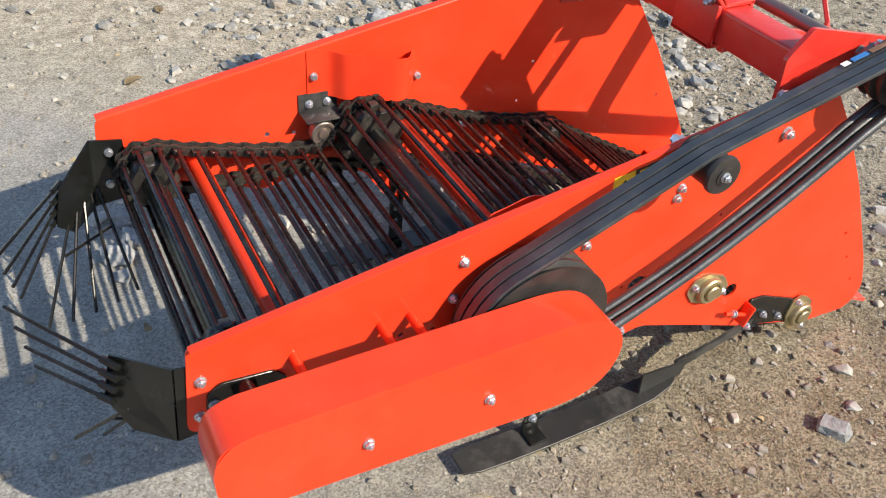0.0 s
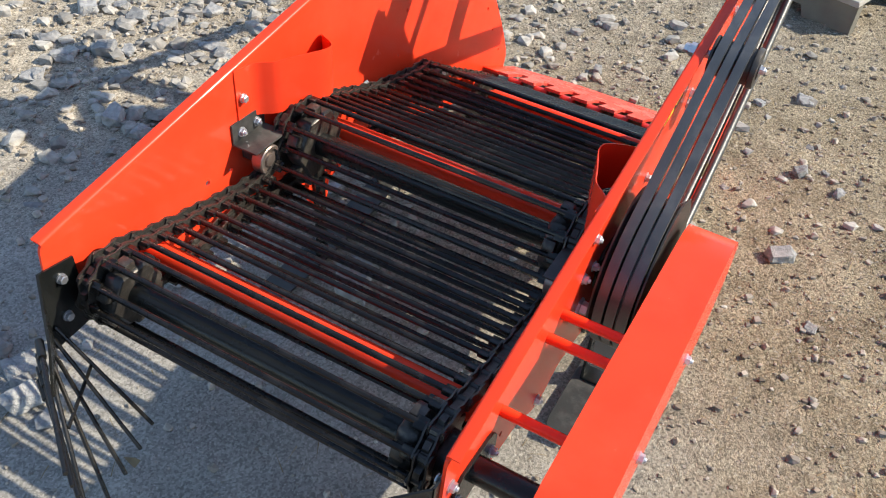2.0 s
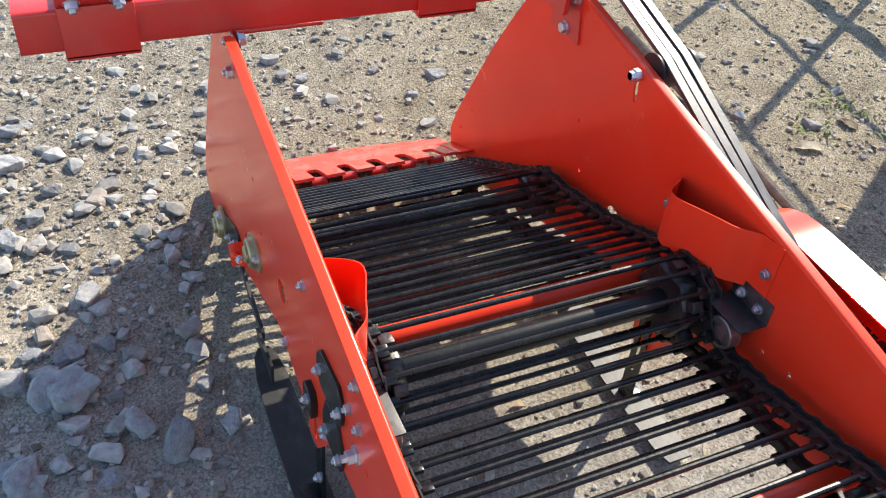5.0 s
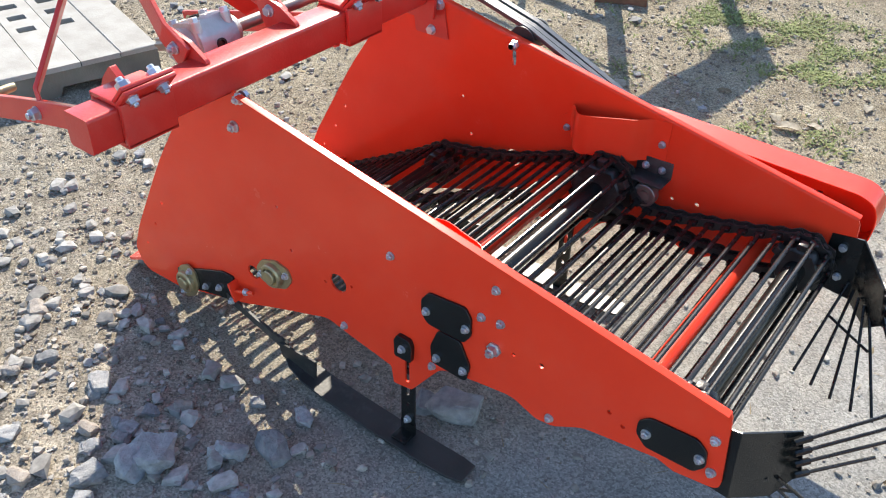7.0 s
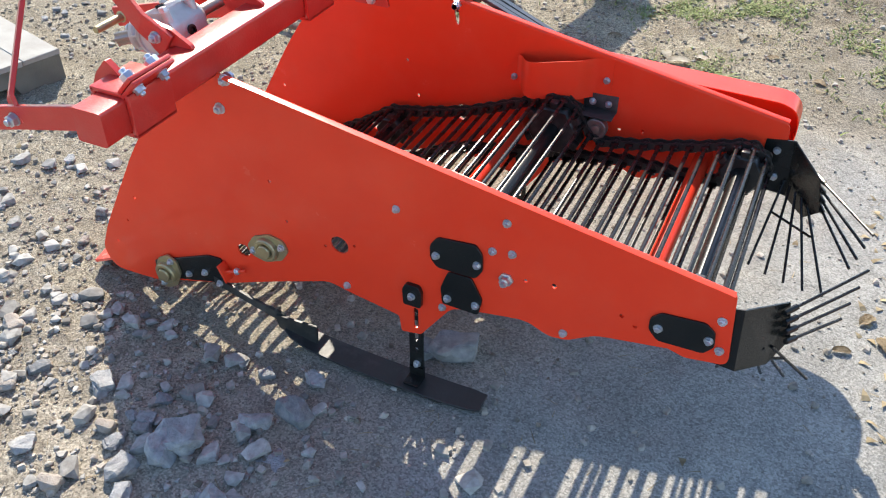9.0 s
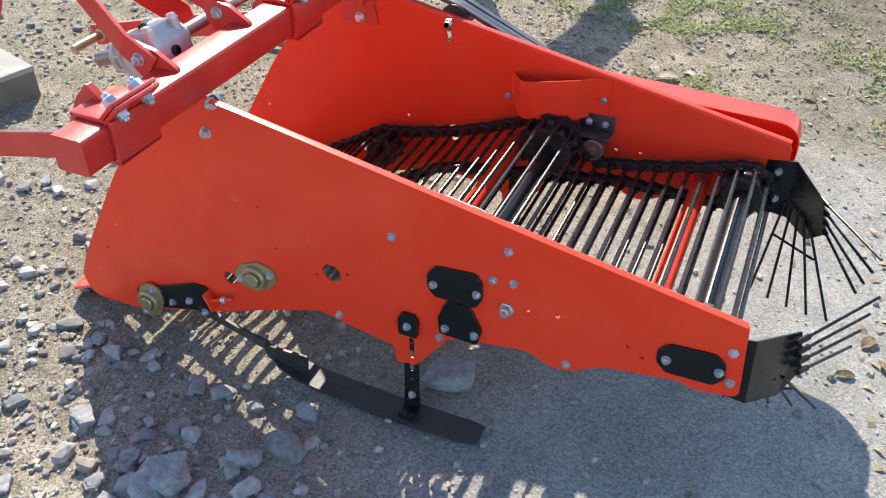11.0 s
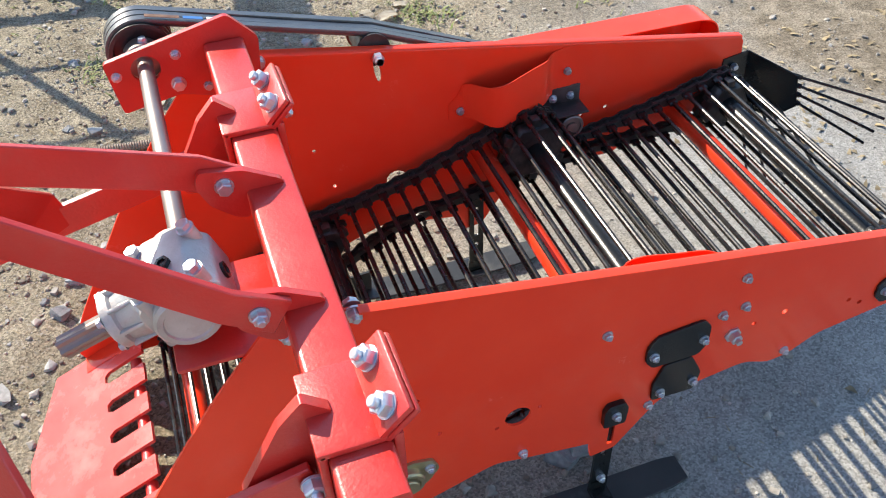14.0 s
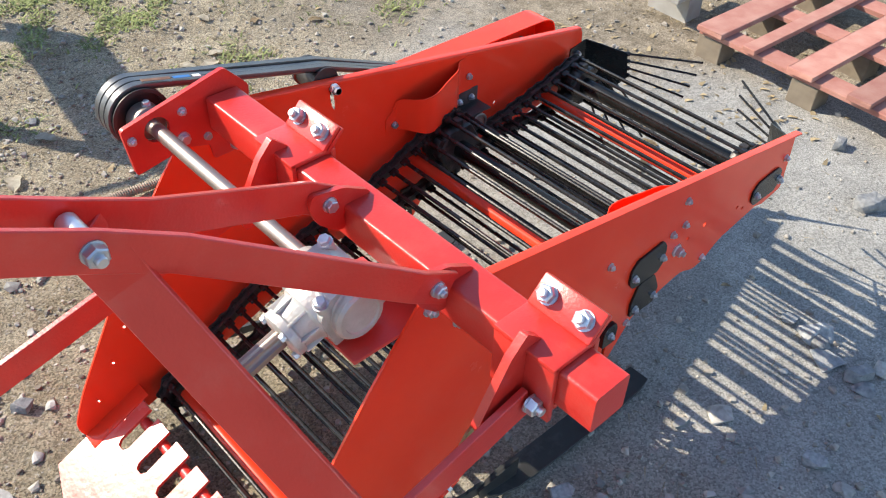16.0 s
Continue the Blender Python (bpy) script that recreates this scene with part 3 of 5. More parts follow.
def flange_bearing(x, z, y_out, s, turn):
    """Two-bolt oval flange unit of pressed, yellow-passivated steel."""
    bm = bmesh.new()
    c, n = math.cos(turn), math.sin(turn)
    oval = [(-0.058, -0.015), (-0.058, 0.015), (-0.026, 0.037), (0.026, 0.037), (0.058, 0.015), (0.058, -0.015), (0.026, -0.037), (-0.026, -0.037)]
    plate(bm, [rounded([(x + c * u - n * v, z + n * u + c * v) for u, v in oval], 0.008)], 0.005, in_xz(y_out if s > 0 else y_out - 0.005))
    m = Matrix.Translation((x, y_out, z)) @ Matrix.Rotation(radians(-90 * s), 4, "X")
    lathe(bm, [(0.003, 0.033), (0.015, 0.031), (0.018, 0.028), (0.0181, 0.022), (0.014, 0.021), (0.014, 0.0185), (0.022, 0.018), (0.024, 0.016)], m, 26)
    ob = dpart("flange_bearing", bm, YELLOW_ZINC, label="yellow zinc two-bolt flange bearing")
    for k, u in enumerate((-0.045, 0.045)):
        bolt(ob, M8, x + c * u, y_out + s * 0.005, z + n * u, "+y" if s > 0 else "-y", 14 + 25 * k)
    return ob


for y_out, s in ((YA, -1), (YB + TH, 1)):
    way = "+y" if s > 0 else "-y"
    tail = flat_on_panel("tail_bearing_plate", [(0.180, 0.374), (0.162, 0.398), (0.166, 0.432), (0.186, 0.449), (0.272, 0.443), (0.291, 0.424), (0.290, 0.394), (0.270, 0.372)], 0.008, y_out, s, 0.005, BLACK, "black painted bearing plate at the tail shaft")
    bolt(tail, M8, 0.272, y_out + s * 0.005, 0.405, way, 9)
    bolt(tail, M8, 0.175, y_out + s * 0.005, 0.411, way, 40)
    up = flat_on_panel("drive_bearing_plate", [(0.660, 0.3915), (0.645, 0.416), (0.646, 0.458), (0.662, 0.479), (0.750, 0.471), (0.767, 0.446), (0.766, 0.412), (0.750, 0.3915)], 0.008, y_out, s, 0.006, BLACK, "black painted bearing plate at the drive shaft")
    bolt(up, M8, 0.752, y_out + s * 0.006, 0.424, way, 12)
    bolt(up, M8, 0.657, y_out + s * 0.006, 0.430, way, 33)
    lo = flat_on_panel("lower_bearing_plate", [(0.652, 0.291), (0.643, 0.335), (0.670, 0.3885), (0.724, 0.3875), (0.742, 0.337), (0.738, 0.294)], 0.008, y_out, s, 0.006, BLACK)
    bolt(lo, M8, 0.724, y_out + s * 0.006, 0.314, way, 5)
    bolt(lo, M8, 0.658, y_out + s * 0.006, 0.318, way, 48)
    # eccentric adjusting bolt
    bm = bmesh.new()
    lathe(bm, [(0, 0.0165), (0.004, 0.0165), (0.005, 0.012), (0.016, 0.0115), (0.017, 0.007), (0.024, 0.0065)], Matrix.Translation((0.593, y_out, 0.411)) @ Matrix.Rotation(radians(-90 * s), 4, "X"), 6)
    dpart("adjusting_bolt", bm, ZINC, label="zinc plated adjusting bolt")
    flange_bearing(1.199, 0.292, y_out, s, radians(-22))
    # nose shaft tensioner: bearing on a black slide with a bolted red stop
    slide = flat_on_panel("tension_slide", [(1.582, 0.070), (1.578, 0.128), (1.392, 0.206), (1.352, 0.208), (1.342, 0.156), (1.368, 0.126)], 0.006, y_out, s, 0.006, BLACK, "black tensioner slide")
    bolt(slide, M8, 1.465, y_out + s * 0.006, 0.122, way)
    bolt(slide, M8, 1.410, y_out + s * 0.006, 0.146, way, 20)
    flange_bearing(1.536, 0.107, y_out + s * 0.006, s, radians(-65))
    bm = bmesh.new()
    y0, y1 = sorted((y_out, y_out + s * 0.030))
    box(bm, (-0.003, y0, -0.026), (0.003, y1, 0.026), 0.002, pose(1.335, 0, 0.180, 0, 22, 0))
    tube(bm, (1.335, y_out + s * 0.016, 0.180), (1.268, y_out + s * 0.016, 0.206), 0.0048, 10)
    stop = dpart("tension_stop", bm, RED, label="red stop plate with tension screw")
    placed("bolt", M8, stop, Matrix.Translation((1.296, y_out + s * 0.016, 0.196)) @ Matrix.Rotation(radians(-68), 4, "Y"))
    # black bracket that holds the skid's upright
    up2 = flat_on_panel("skid_clamp", [(0.788, 0.262), (0.786, 0.305), (0.794, 0.322), (0.826, 0.322), (0.834, 0.305), (0.832, 0.262)], 0.006, y_out, s, 0.012, BLACK)
    bolt(up2, M8, 0.810, y_out + s * 0.012, 0.292, way, 7)


# ---------------- skids
def skid(y_out, s):
    path = [(1.172, 0.046), (1.150, 0.041), (1.100, 0.031), (1.040, 0.023), (0.960, 0.017), (0.850, 0.013), (0.740, 0.013), (0.665, 0.016), (0.628, 0.020)]
    bm = bmesh.new()
    loops = []
    for i, (x, z) in enumerate(path):
        w = (0.012, 0.024, 0.033, 0.034, 0.035, 0.035, 0.035, 0.034, 0.027)[i]
        yc = y_out + s * 0.008
        loops.append([bm.verts.new((x, yc + a * w, z + b)) for a, b in ((-1, 0), (1, 0), (1, 0.006), (-1, 0.006))])
    for u, w in zip(loops, loops[1:]):
        for j in range(4):
            bm.faces.new((u[j], u[(j + 1) % 4], w[(j + 1) % 4], w[j]))
    bm.faces.new(loops[0][::-1])
    bm.faces.new(loops[-1])
    bmesh.ops.bevel(bm, geom=list(bm.edges), offset=0.001, segments=1, affect="EDGES")
    sk = dpart("skid", bm, SKID, label="dusty black curved steel skid resting on the gravel")
    # notched flat bar on edge that carries the skid's front, with a plate welded below it
    bm = bmesh.new()
    arm_top = [(1.176, 0.088), (1.200, 0.096), (1.204, 0.093), (1.222, 0.099), (1.226, 0.096), (1.262, 0.108), (1.266, 0.105), (1.384, 0.143)]
    plate(bm, [rounded([(1.384, 0.118), (1.180, 0.058)] + arm_top, 0.002, 2)], 0.007, in_xz(y_out if s > 0 else y_out - 0.007))
    part("skid_arm", bm, SKID, sk, "black notched flat bar")
    bm = bmesh.new()
    plate(bm, [rounded([(1.200, 0.086), (1.076, 0.092), (1.080, 0.030), (1.190, 0.046)], 0.004, 2)], 0.006, in_xz(y_out + s * 0.008 if s > 0 else y_out - 0.014))
    part("skid_gusset", bm, SKID, sk)
    bm = bmesh.new()
    slots = [circle2(0.810, 0.225, 0.0055, 10, 1.0)] + [rounded([(0.804, 0.140), (0.816, 0.140), (0.816, 0.205), (0.804, 0.205)], 0.005), circle2(0.810, 0.112, 0.0055, 10), circle2(0.810, 0.260, 0.0055, 10)]
    plate(bm, [rounded([(0.792, 0.050), (0.828, 0.050), (0.828, 0.300), (0.792, 0.300)], 0.004)] + slots, 0.006, in_xz(y_out - TH - 0.007 if s > 0 else y_out + TH + 0.001))
    y0, y1 = sorted((y_out - s * 0.012, y_out + s * 0.030))
    box(bm, (0.790, y0, 0.019), (0.830, y1, 0.026), 0.002)
    box(bm, (0.790, y_out - s * 0.009 - 0.003, 0.019), (0.830, y_out - s * 0.009 + 0.003, 0.056), 0.001)
    part("upright", bm, BLACK, sk, "black slotted skid upright")
    bolt(sk, M8, 0.808, y_out - s * 0.005, 0.066, "+y" if s > 0 else "-y")
    bolt(sk, M8, 1.366, y_out + s * 0.007, 0.126, "+y" if s > 0 else "-y", 18)


skid(YA, -1)
skid(YB + TH, 1)


# ---------------- tail forks
def tail_fork(y_in, s):
    """Black sheet bent inwards at the tail with thin round tines; s points towards the middle."""
    bm = bmesh.new()
    t = 0.0035

    def sheet(quad):
        lo = [bm.verts.new(p) for p in quad]
        n = (Vector(quad[1]) - Vector(quad[0])).cross(Vector(quad[2]) - Vector(quad[0])).normalized() * t
        hi = [bm.verts.new(Vector(p) + n) for p in quad]
        k = len(quad)
        bm.faces.new(lo)
        bm.faces.new(hi[::-1])
        for i in range(k):
            bm.faces.new((lo[i], hi[i], hi[(i + 1) % k], lo[(i + 1) % k]))

    y0 = y_in + s * 0.003
    sheet([(0.192, y0, 0.350), (0.190, y0, 0.486), (0.126, y0, 0.496), (0.116, y0, 0.342)])
    y1 = y0 + s * 0.098
    sheet([(0.116, y0, 0.342), (0.126, y0, 0.496), (0.052, y1, 0.466), (0.032, y1, 0.378), (0.062, y0 + s * 0.06, 0.330)])
    fork = dpart("tail_fork", bm, BLACK, label="black bent tail plate with thin steel tines", smooth=False)
    for k in range(4):
        f = k / 3
        a = Vector((0.048 - 0.016 * f, y1 - s * 0.012, 0.459 - 0.072 * f))
        d = Vector((-0.62 + 0.10 * f, s * 0.92, 0.02 - 0.26 * f)).normalized()
        bm = bmesh.new()
        tube(bm, a, a + d * (0.222 - 0.012 * k), 0.0034, 8)
        part("tine", bm, ROD, fork)
        bm = bmesh.new()
        tube(bm, a - d * 0.018, a + d * 0.016, 0.0062, 8)
        part("weld", bm, BLACK, fork)
    for k in range(5):
        f = k / 4
        a = Vector((0.128 - 0.075 * f, y0 + s * (0.016 + 0.060 * f), 0.371 - 0.012 * f))
        d = Vector((0.12 - 0.50 * f, s * (0.62 - 0.10 * f), -0.80 + 0.10 * f)).normalized()
        bm = bmesh.new()
        tube(bm, a - d * 0.02, a + d * 0.205, 0.0034, 8)
        part("tine", bm, ROD, fork)
    bm = bmesh.new()
    a0, a1 = Vector((0.128, y0 + s * 0.016, 0.371)), Vector((0.053, y0 + s * 0.076, 0.359))
    tube(bm, a0 + Vector((0.005, s * 0.038, -0.05)), a1 + Vector((-0.02, s * 0.034, -0.045)), 0.0032, 8)
    part("tie_bar", bm, ROD, fork)
    for i, (x, z) in enumerate([(0.160, 0.463), (0.152, 0.390)]):
        bolt(fork, M8_HEAD, x, y_in + s * 0.007, z, "+y" if s > 0 else "-y", 15 * i)


tail_fork(YA + TH, 1)
tail_fork(YB, -1)

# ---------------- chain case on the belt side
bm = bmesh.new()
case = [(0.128, 0.470), (0.140, 0.505), (0.175, 0.520), (0.690, 0.530), (0.750, 0.518), (0.795, 0.478), (0.805, 0.430), (0.785, 0.380), (0.745, 0.352), (0.690, 0.346), (0.200, 0.366), (0.155, 0.378), (0.130, 0.410)]
case_loop = rounded([(x, z + 0.010) for x, z in case], 0.03, 4)
n = len(case_loop)
Y_FACE, Y_BACK = 0.764, 0.844
front = [bm.verts.new((p.x, Y_FACE, p.y)) for p in case_loop]
bm.faces.new(front)
back = [bm.verts.new((p.x, Y_BACK, p.y)) for p in case_loop]
cx, cz = 0.46, 0.45
inner = [bm.verts.new((cx + (p.x - cx) * 0.992, Y_BACK, cz + (p.y - cz) * 0.965)) for p in case_loop]
floor_in = [bm.verts.new((cx + (p.x - cx) * 0.992, Y_FACE + 0.003, cz + (p.y - cz) * 0.965)) for p in case_loop]
for i in range(n):
    j = (i + 1) % n
    bm.faces.new((front[i], front[j], back[j], back[i]))
    bm.faces.new((back[i], back[j], inner[j], inner[i]))
    bm.faces.new((inner[i], inner[j], floor_in[j], floor_in[i]))
bm.faces.new(floor_in[::-1])
rim = [e for e in bm.edges if all(abs(v.co.y - Y_FACE) < 1e-6 for v in e.verts)]
bmesh.ops.bevel(bm, geom=rim, offset=0.0025, segments=2, affect="EDGES")
case_ob = dpart("chain_case", bm, RED, label="red sheet steel chain case with rounded ends")
bolt(case_ob, M8, 0.350, Y_FACE, 0.434, "-y", 10)
bolt(case_ob, M8, 0.552, Y_FACE, 0.437, "-y", 35)
for x, z in ((0.505, 0.470), (0.452, 0.466), (0.305, 0.455)):
    bm = bmesh.new()
    tube(bm, (x, Y_BACK - 0.07, z), (x, YA, z), 0.0085, 14)
    dpart("spacer_tube", bm, RED)
# drive and driven sprockets inside, tail shaft end
bm = bmesh.new()
lathe(bm, [(0, 0.020), (0.14, 0.020)], along_y(TAIL[0], 0.81, TAIL[1]), 16)
lathe(bm, [(0.005, 0.048), (0.012, 0.048)], along_y(TAIL[0], 0.81, TAIL[1]), 22)
dpart("shaft_end", bm, BLACK)
bm = bmesh.new()
for dz in (0.052, -0.052):
    box(bm, (0.25, 0.834, 0.438 + dz - 0.003), (0.70, 0.842, 0.438 + dz + 0.003), 0.001)
    for i in range(28):
        x = 0.256 + 0.0158 * i
        box(bm, (x, 0.826 + 0.002 * (i % 2), 0.438 + dz - 0.008), (x + 0.0105, 0.850 - 0.002 * (i % 2), 0.438 + dz + 0.008))
dpart("drive_chain", bm, CHAIN)


# ---------------- pulleys and belts
def pulley(name, x, z, r, y0, y1, grooves, label):
    bm = bmesh.new()
    rings = [(0, r * 0.3), (0, r * 0.86), (0.0, r)]
    w = (y1 - y0) / grooves
    for g in range(grooves):
        b = g * w
        rings += [(b + w * 0.12, r), (b + w * 0.34, r - 0.010), (b + w * 0.66, r - 0.010), (b + w * 0.88, r)]
    rings += [(y1 - y0, r), (y1 - y0, r * 0.88), (y1 - y0 - 0.012, r * 0.86), (y1 - y0 - 0.012, r * 0.3)]
    rings = [(h + 0.00002 * i, q) for i, (h, q) in enumerate(rings)]
    lathe(bm, rings, along_y(x, y0, z), 48)
    return dpart(name, bm, PULLEY, label=label)


PB, PS, PI = (0.706, 0.436, 0.134), (1.443, 0.768, 0.058), (1.017, 0.679, 0.033)
big = pulley("large_pulley", PB[0], PB[1], PB[2], 0.858, 0.930, 3, "dark cast iron three-groove pulley")
small = pulley("small_pulley", PS[0], PS[1], PS[2], 0.858, 0.930, 3, "worn three-groove pulley on the gearbox shaft")
bm = bmesh.new()
lathe(bm, [(0, 0.018), (0, 0.034), (0.030, 0.034), (0.034, 0.030), (0.034, 0.018)], along_y(PS[0], 0.930, PS[1]), 24)
part("hub", bm, STEEL, small)
bolt(small, M8_HEAD, PS[0] - 0.006, 0.947, PS[1] + 0.033, "+z")
bm = bmesh.new()
lathe(bm, [(-0.006, 0.012), (-0.005, 0.034), (0.0, 0.036), (0.004, 0.036), (0.006, 0.032), (0.070, 0.032), (0.072, 0.036), (0.076, 0.036), (0.078, 0.012)], along_y(PI[0], 0.852, PI[1]), 28)
lathe(bm, [(-0.0075, 0.007), (-0.0074, 0.017), (-0.004, 0.018)], along_y(PI[0], 0.852, PI[1]), 20)
idl = dpart("belt_idler", bm, PULLEY, label="black belt tension roller")
bolt(idl, M8, PI[0], 0.845, PI[1], "-y")
bm = bmesh.new()
tube(bm, (PI[0], 0.92, PI[1]), (PI[0], YA + TH + 0.022, PI[1]), 0.0075, 12)
lathe(bm, [(0, 0.0125), (0.010, 0.0125), (0.011, 0.009), (0.020, 0.0088)], along_y(PI[0], YA + TH + 0.002, PI[1]), 6)
part("axle", bm, ZINC, idl, "zinc plated axle with nut in the slot")
for i, (x, z) in enumerate([(1.036, 0.564), (1.041, 0.585)]):
    bolt(idl, M8, x, YA, z, "-y", 20 * i)


def hull(points):
    pts = sorted(set(points))

    def half(seq):
        out = []
        for p in seq:
            while len(out) > 1 and (out[-1][0] - out[-2][0]) * (p[1] - out[-2][1]) - (out[-1][1] - out[-2][1]) * (p[0] - out[-2][0]) <= 0:
                out.pop()
            out.append(p)
        return out[:-1]
    return half(pts) + half(pts[::-1])


circle_pts = [(c[0] + (c[2] + 0.001) * math.cos(2 * math.pi * i / 40), c[1] + (c[2] + 0.001) * math.sin(2 * math.pi * i / 40)) for c in (PB, PS, PI) for i in range(40)]
belt_path = []
hp = hull(circle_pts)
for i, p in enumerate(hp):
    q = hp[(i + 1) % len(hp)]
    k = max(1, int(math.hypot(q[0] - p[0], q[1] - p[1]) / 0.05))
    belt_path += [(p[0] + (q[0] - p[0]) * j / k, p[1] + (q[1] - p[1]) * j / k) for j in range(k)]
for k, y in enumerate((0.872, 0.892, 0.912)):
    sag = (0.0, 0.004, 0.002)[k]
    bm = bmesh.new()
    pts = []
    for x, z in belt_path:
        u = max(0.0, min(1.0, (x - 0.80) / 0.6))
        low = z < 0.62 + 0.45 * (x - 1.05) + 0.03
        pts.append(Vector((x, y, z - (0.030 * math.sin(math.pi * u) if low and 0.8 < x < 1.4 else 0) - sag * math.sin(math.pi * u))))
    back = [(0.0088 * math.cos(math.pi * i / 10), 0.0102 * math.sin(math.pi * i / 10)) for i in range(10, -1, -1)]
    sweep(bm, pts, back + [(0.0078, -0.0040), (-0.0078, -0.0040)], closed=True)
    belt = dpart("drive_belt", bm, RUBBER, label="black rubber V-belt")
    if k == 2:
        for name, x0, x1, mat in (("printed_mark", 1.325, 1.360, BLUE), ("printed_mark", 1.303, 1.319, WHITE), ("printed_mark", 1.365, 1.425, RUST)):
            bm = bmesh.new()
            zz = [PI[1] + 0.0345 + (PS[1] + 0.0595 - PI[1] - 0.0345) * (x - PI[0]) / (PS[0] - PI[0]) for x in (x0, x1)]
            slope = math.atan2(zz[1] - zz[0], x1 - x0)
            box(bm, (0, -0.0050, 0), (x1 - x0, 0.0050, 0.0010), 0, Matrix.Translation((x0, y, zz[0] + 0.0094)) @ Matrix.Rotation(-slope, 4, "Y"))
            part(name, bm, mat, belt)

# warning label on the belt side panel: yellow field, black band, bars for its small print
bm = bmesh.new()
plate(bm, [rounded([(0.880, 0.598), (0.924, 0.606), (0.922, 0.652), (0.878, 0.645)], 0.002)], 0.0008, in_xz(YA - 0.0008))
sticker = dpart("warning_label", bm, YELLOW, label="yellow and black warning label")
bm = bmesh.new()
plate(bm, [[(0.890, 0.614), (0.916, 0.618), (0.902, 0.638)]], 0.0005, in_xz(YA - 0.0016))
part("warning_triangle", bm, BLACK, sticker)
bm = bmesh.new()
plate(bm, [[(0.925, 0.606), (0.972, 0.614), (0.970, 0.660), (0.923, 0.652)]], 0.0008, in_xz(YA - 0.0008))
part("label_field", bm, BLACK, sticker)
for i in range(4):
    bm = bmesh.new()
    box(bm, (0, 0, 0), (0.034 - 0.006 * (i % 2), 0.0005, 0.004), 0, pose(0.930, YA - 0.0014, 0.615 + 0.010 * i, 0, -9, 0))
    part("print_bar", bm, YELLOW, sticker)

# ---------------- digging blade: sloped plate with slots open to the rear
bm = bmesh.new()
slots_y = [1.050 + 0.0815 * i for i in range(7)]
L0, L1 = 0.0, 0.300          # along the slope, rear to front
outline = [(0.958, L1 - 0.075), (MID - 0.14, L1), (MID + 0.14, L1), (1.628, L1 - 0.075), (1.628, 0.0)]
for y in reversed(slots_y):
    outline += [(y + 0.0165, 0.0), (y + 0.0165, 0.088), (y + 0.009, 0.099), (y - 0.009, 0.099), (y - 0.0165, 0.088), (y - 0.0165, 0.0)]
outline.append((0.958, 0.0))
tilt = math.atan2(-0.125, 0.27)
blade_m = Matrix.Translation((1.618, 0, 0.122)) @ Matrix(((0, math.cos(tilt), -math.sin(tilt), 0), (1, 0, 0, 0), (0, math.sin(tilt), math.cos(tilt), 0), (0, 0, 0, 1)))
plate(bm, [[Vector(p) for p in outline]], 0.008, blade_m)
blade = dpart("digging_blade", bm, BLADE, label="red digging blade with slotted rear edge, paint dusty", smooth=False)
for k, y in enumerate(slots_y):
    bm = bmesh.new()
    tube(bm, (1.640, y - 0.020, 0.098), (1.640, y + 0.020, 0.098), 0.013, 12)
    part("blade_lug", bm, RED_OLD, blade)
for y0, s in ((YA + TH, 1), (YB, -1)):
    bm = bmesh.new()
    a, b = sorted((y0, y0 + s * 0.045))
    box(bm, (1.600, a, 0.108), (1.760, b, 0.113), 0.002, Matrix.Translation((1.66, 0, 0.11)) @ Matrix.Rotation(-tilt, 4, "Y") @ Matrix.Translation((-1.66, 0, -0.11)))
    side = part("blade_flange", bm, RED, blade)

# ---------------- hitch beam
bm = bmesh.new()
outer = rounded([(1.267, 0.727), (1.338, 0.727), (1.338, 0.798), (1.267, 0.798)], 0.007, 3)
sq = Matrix(((1, 0, 0, 0), (0, 0, 1, 0.992), (0, 1, 0, 0), (0, 0, 0, 1)))
plate(bm, [outer], 1.961 - 0.992, sq)
beam = dpart("hitch_beam", bm, RED_OLD, label="red square steel hitch beam")
bm = bmesh.new()
sp = rounded([(1.240, 0.790), (1.288, 0.842), (1.512, 0.792), (1.500, 0.688), (1.395, 0.706), (1.330, 0.686), (1.250, 0.686)], 0.008, 3)
plate(bm, [sp, circle2(PS[0], PS[1], 0.026, 20)], 0.010, in_xz(0.976))
shaft_plate = part("end_plate", bm, RED_OLD, beam, "red bearing end plate")
for i, (x, z) in enumerate([(1.495, 0.764), (1.388, 0.786), (1.395, 0.728)]):
    bolt(shaft_plate, M8 if i < 2 else M12_HEAD, x, 0.986, z, "+y", 13 * i)
bolt(shaft_plate, M8_HEAD, 1.345, 0.986, 0.712, "+y")
# brackets under the beam that the side panels bolt to
for y0, y1 in ((YA + TH, YA + TH + 0.005), (YB - 0.005, YB)):
    bm = bmesh.new()
    plate(bm, [rounded([(1.219, 0.634), (1.325, 0.634), (1.340, 0.726), (1.236, 0.726)], 0.006)], y1 - y0, in_xz(y0))
    part("panel_bracket", bm, RED_OLD, beam)


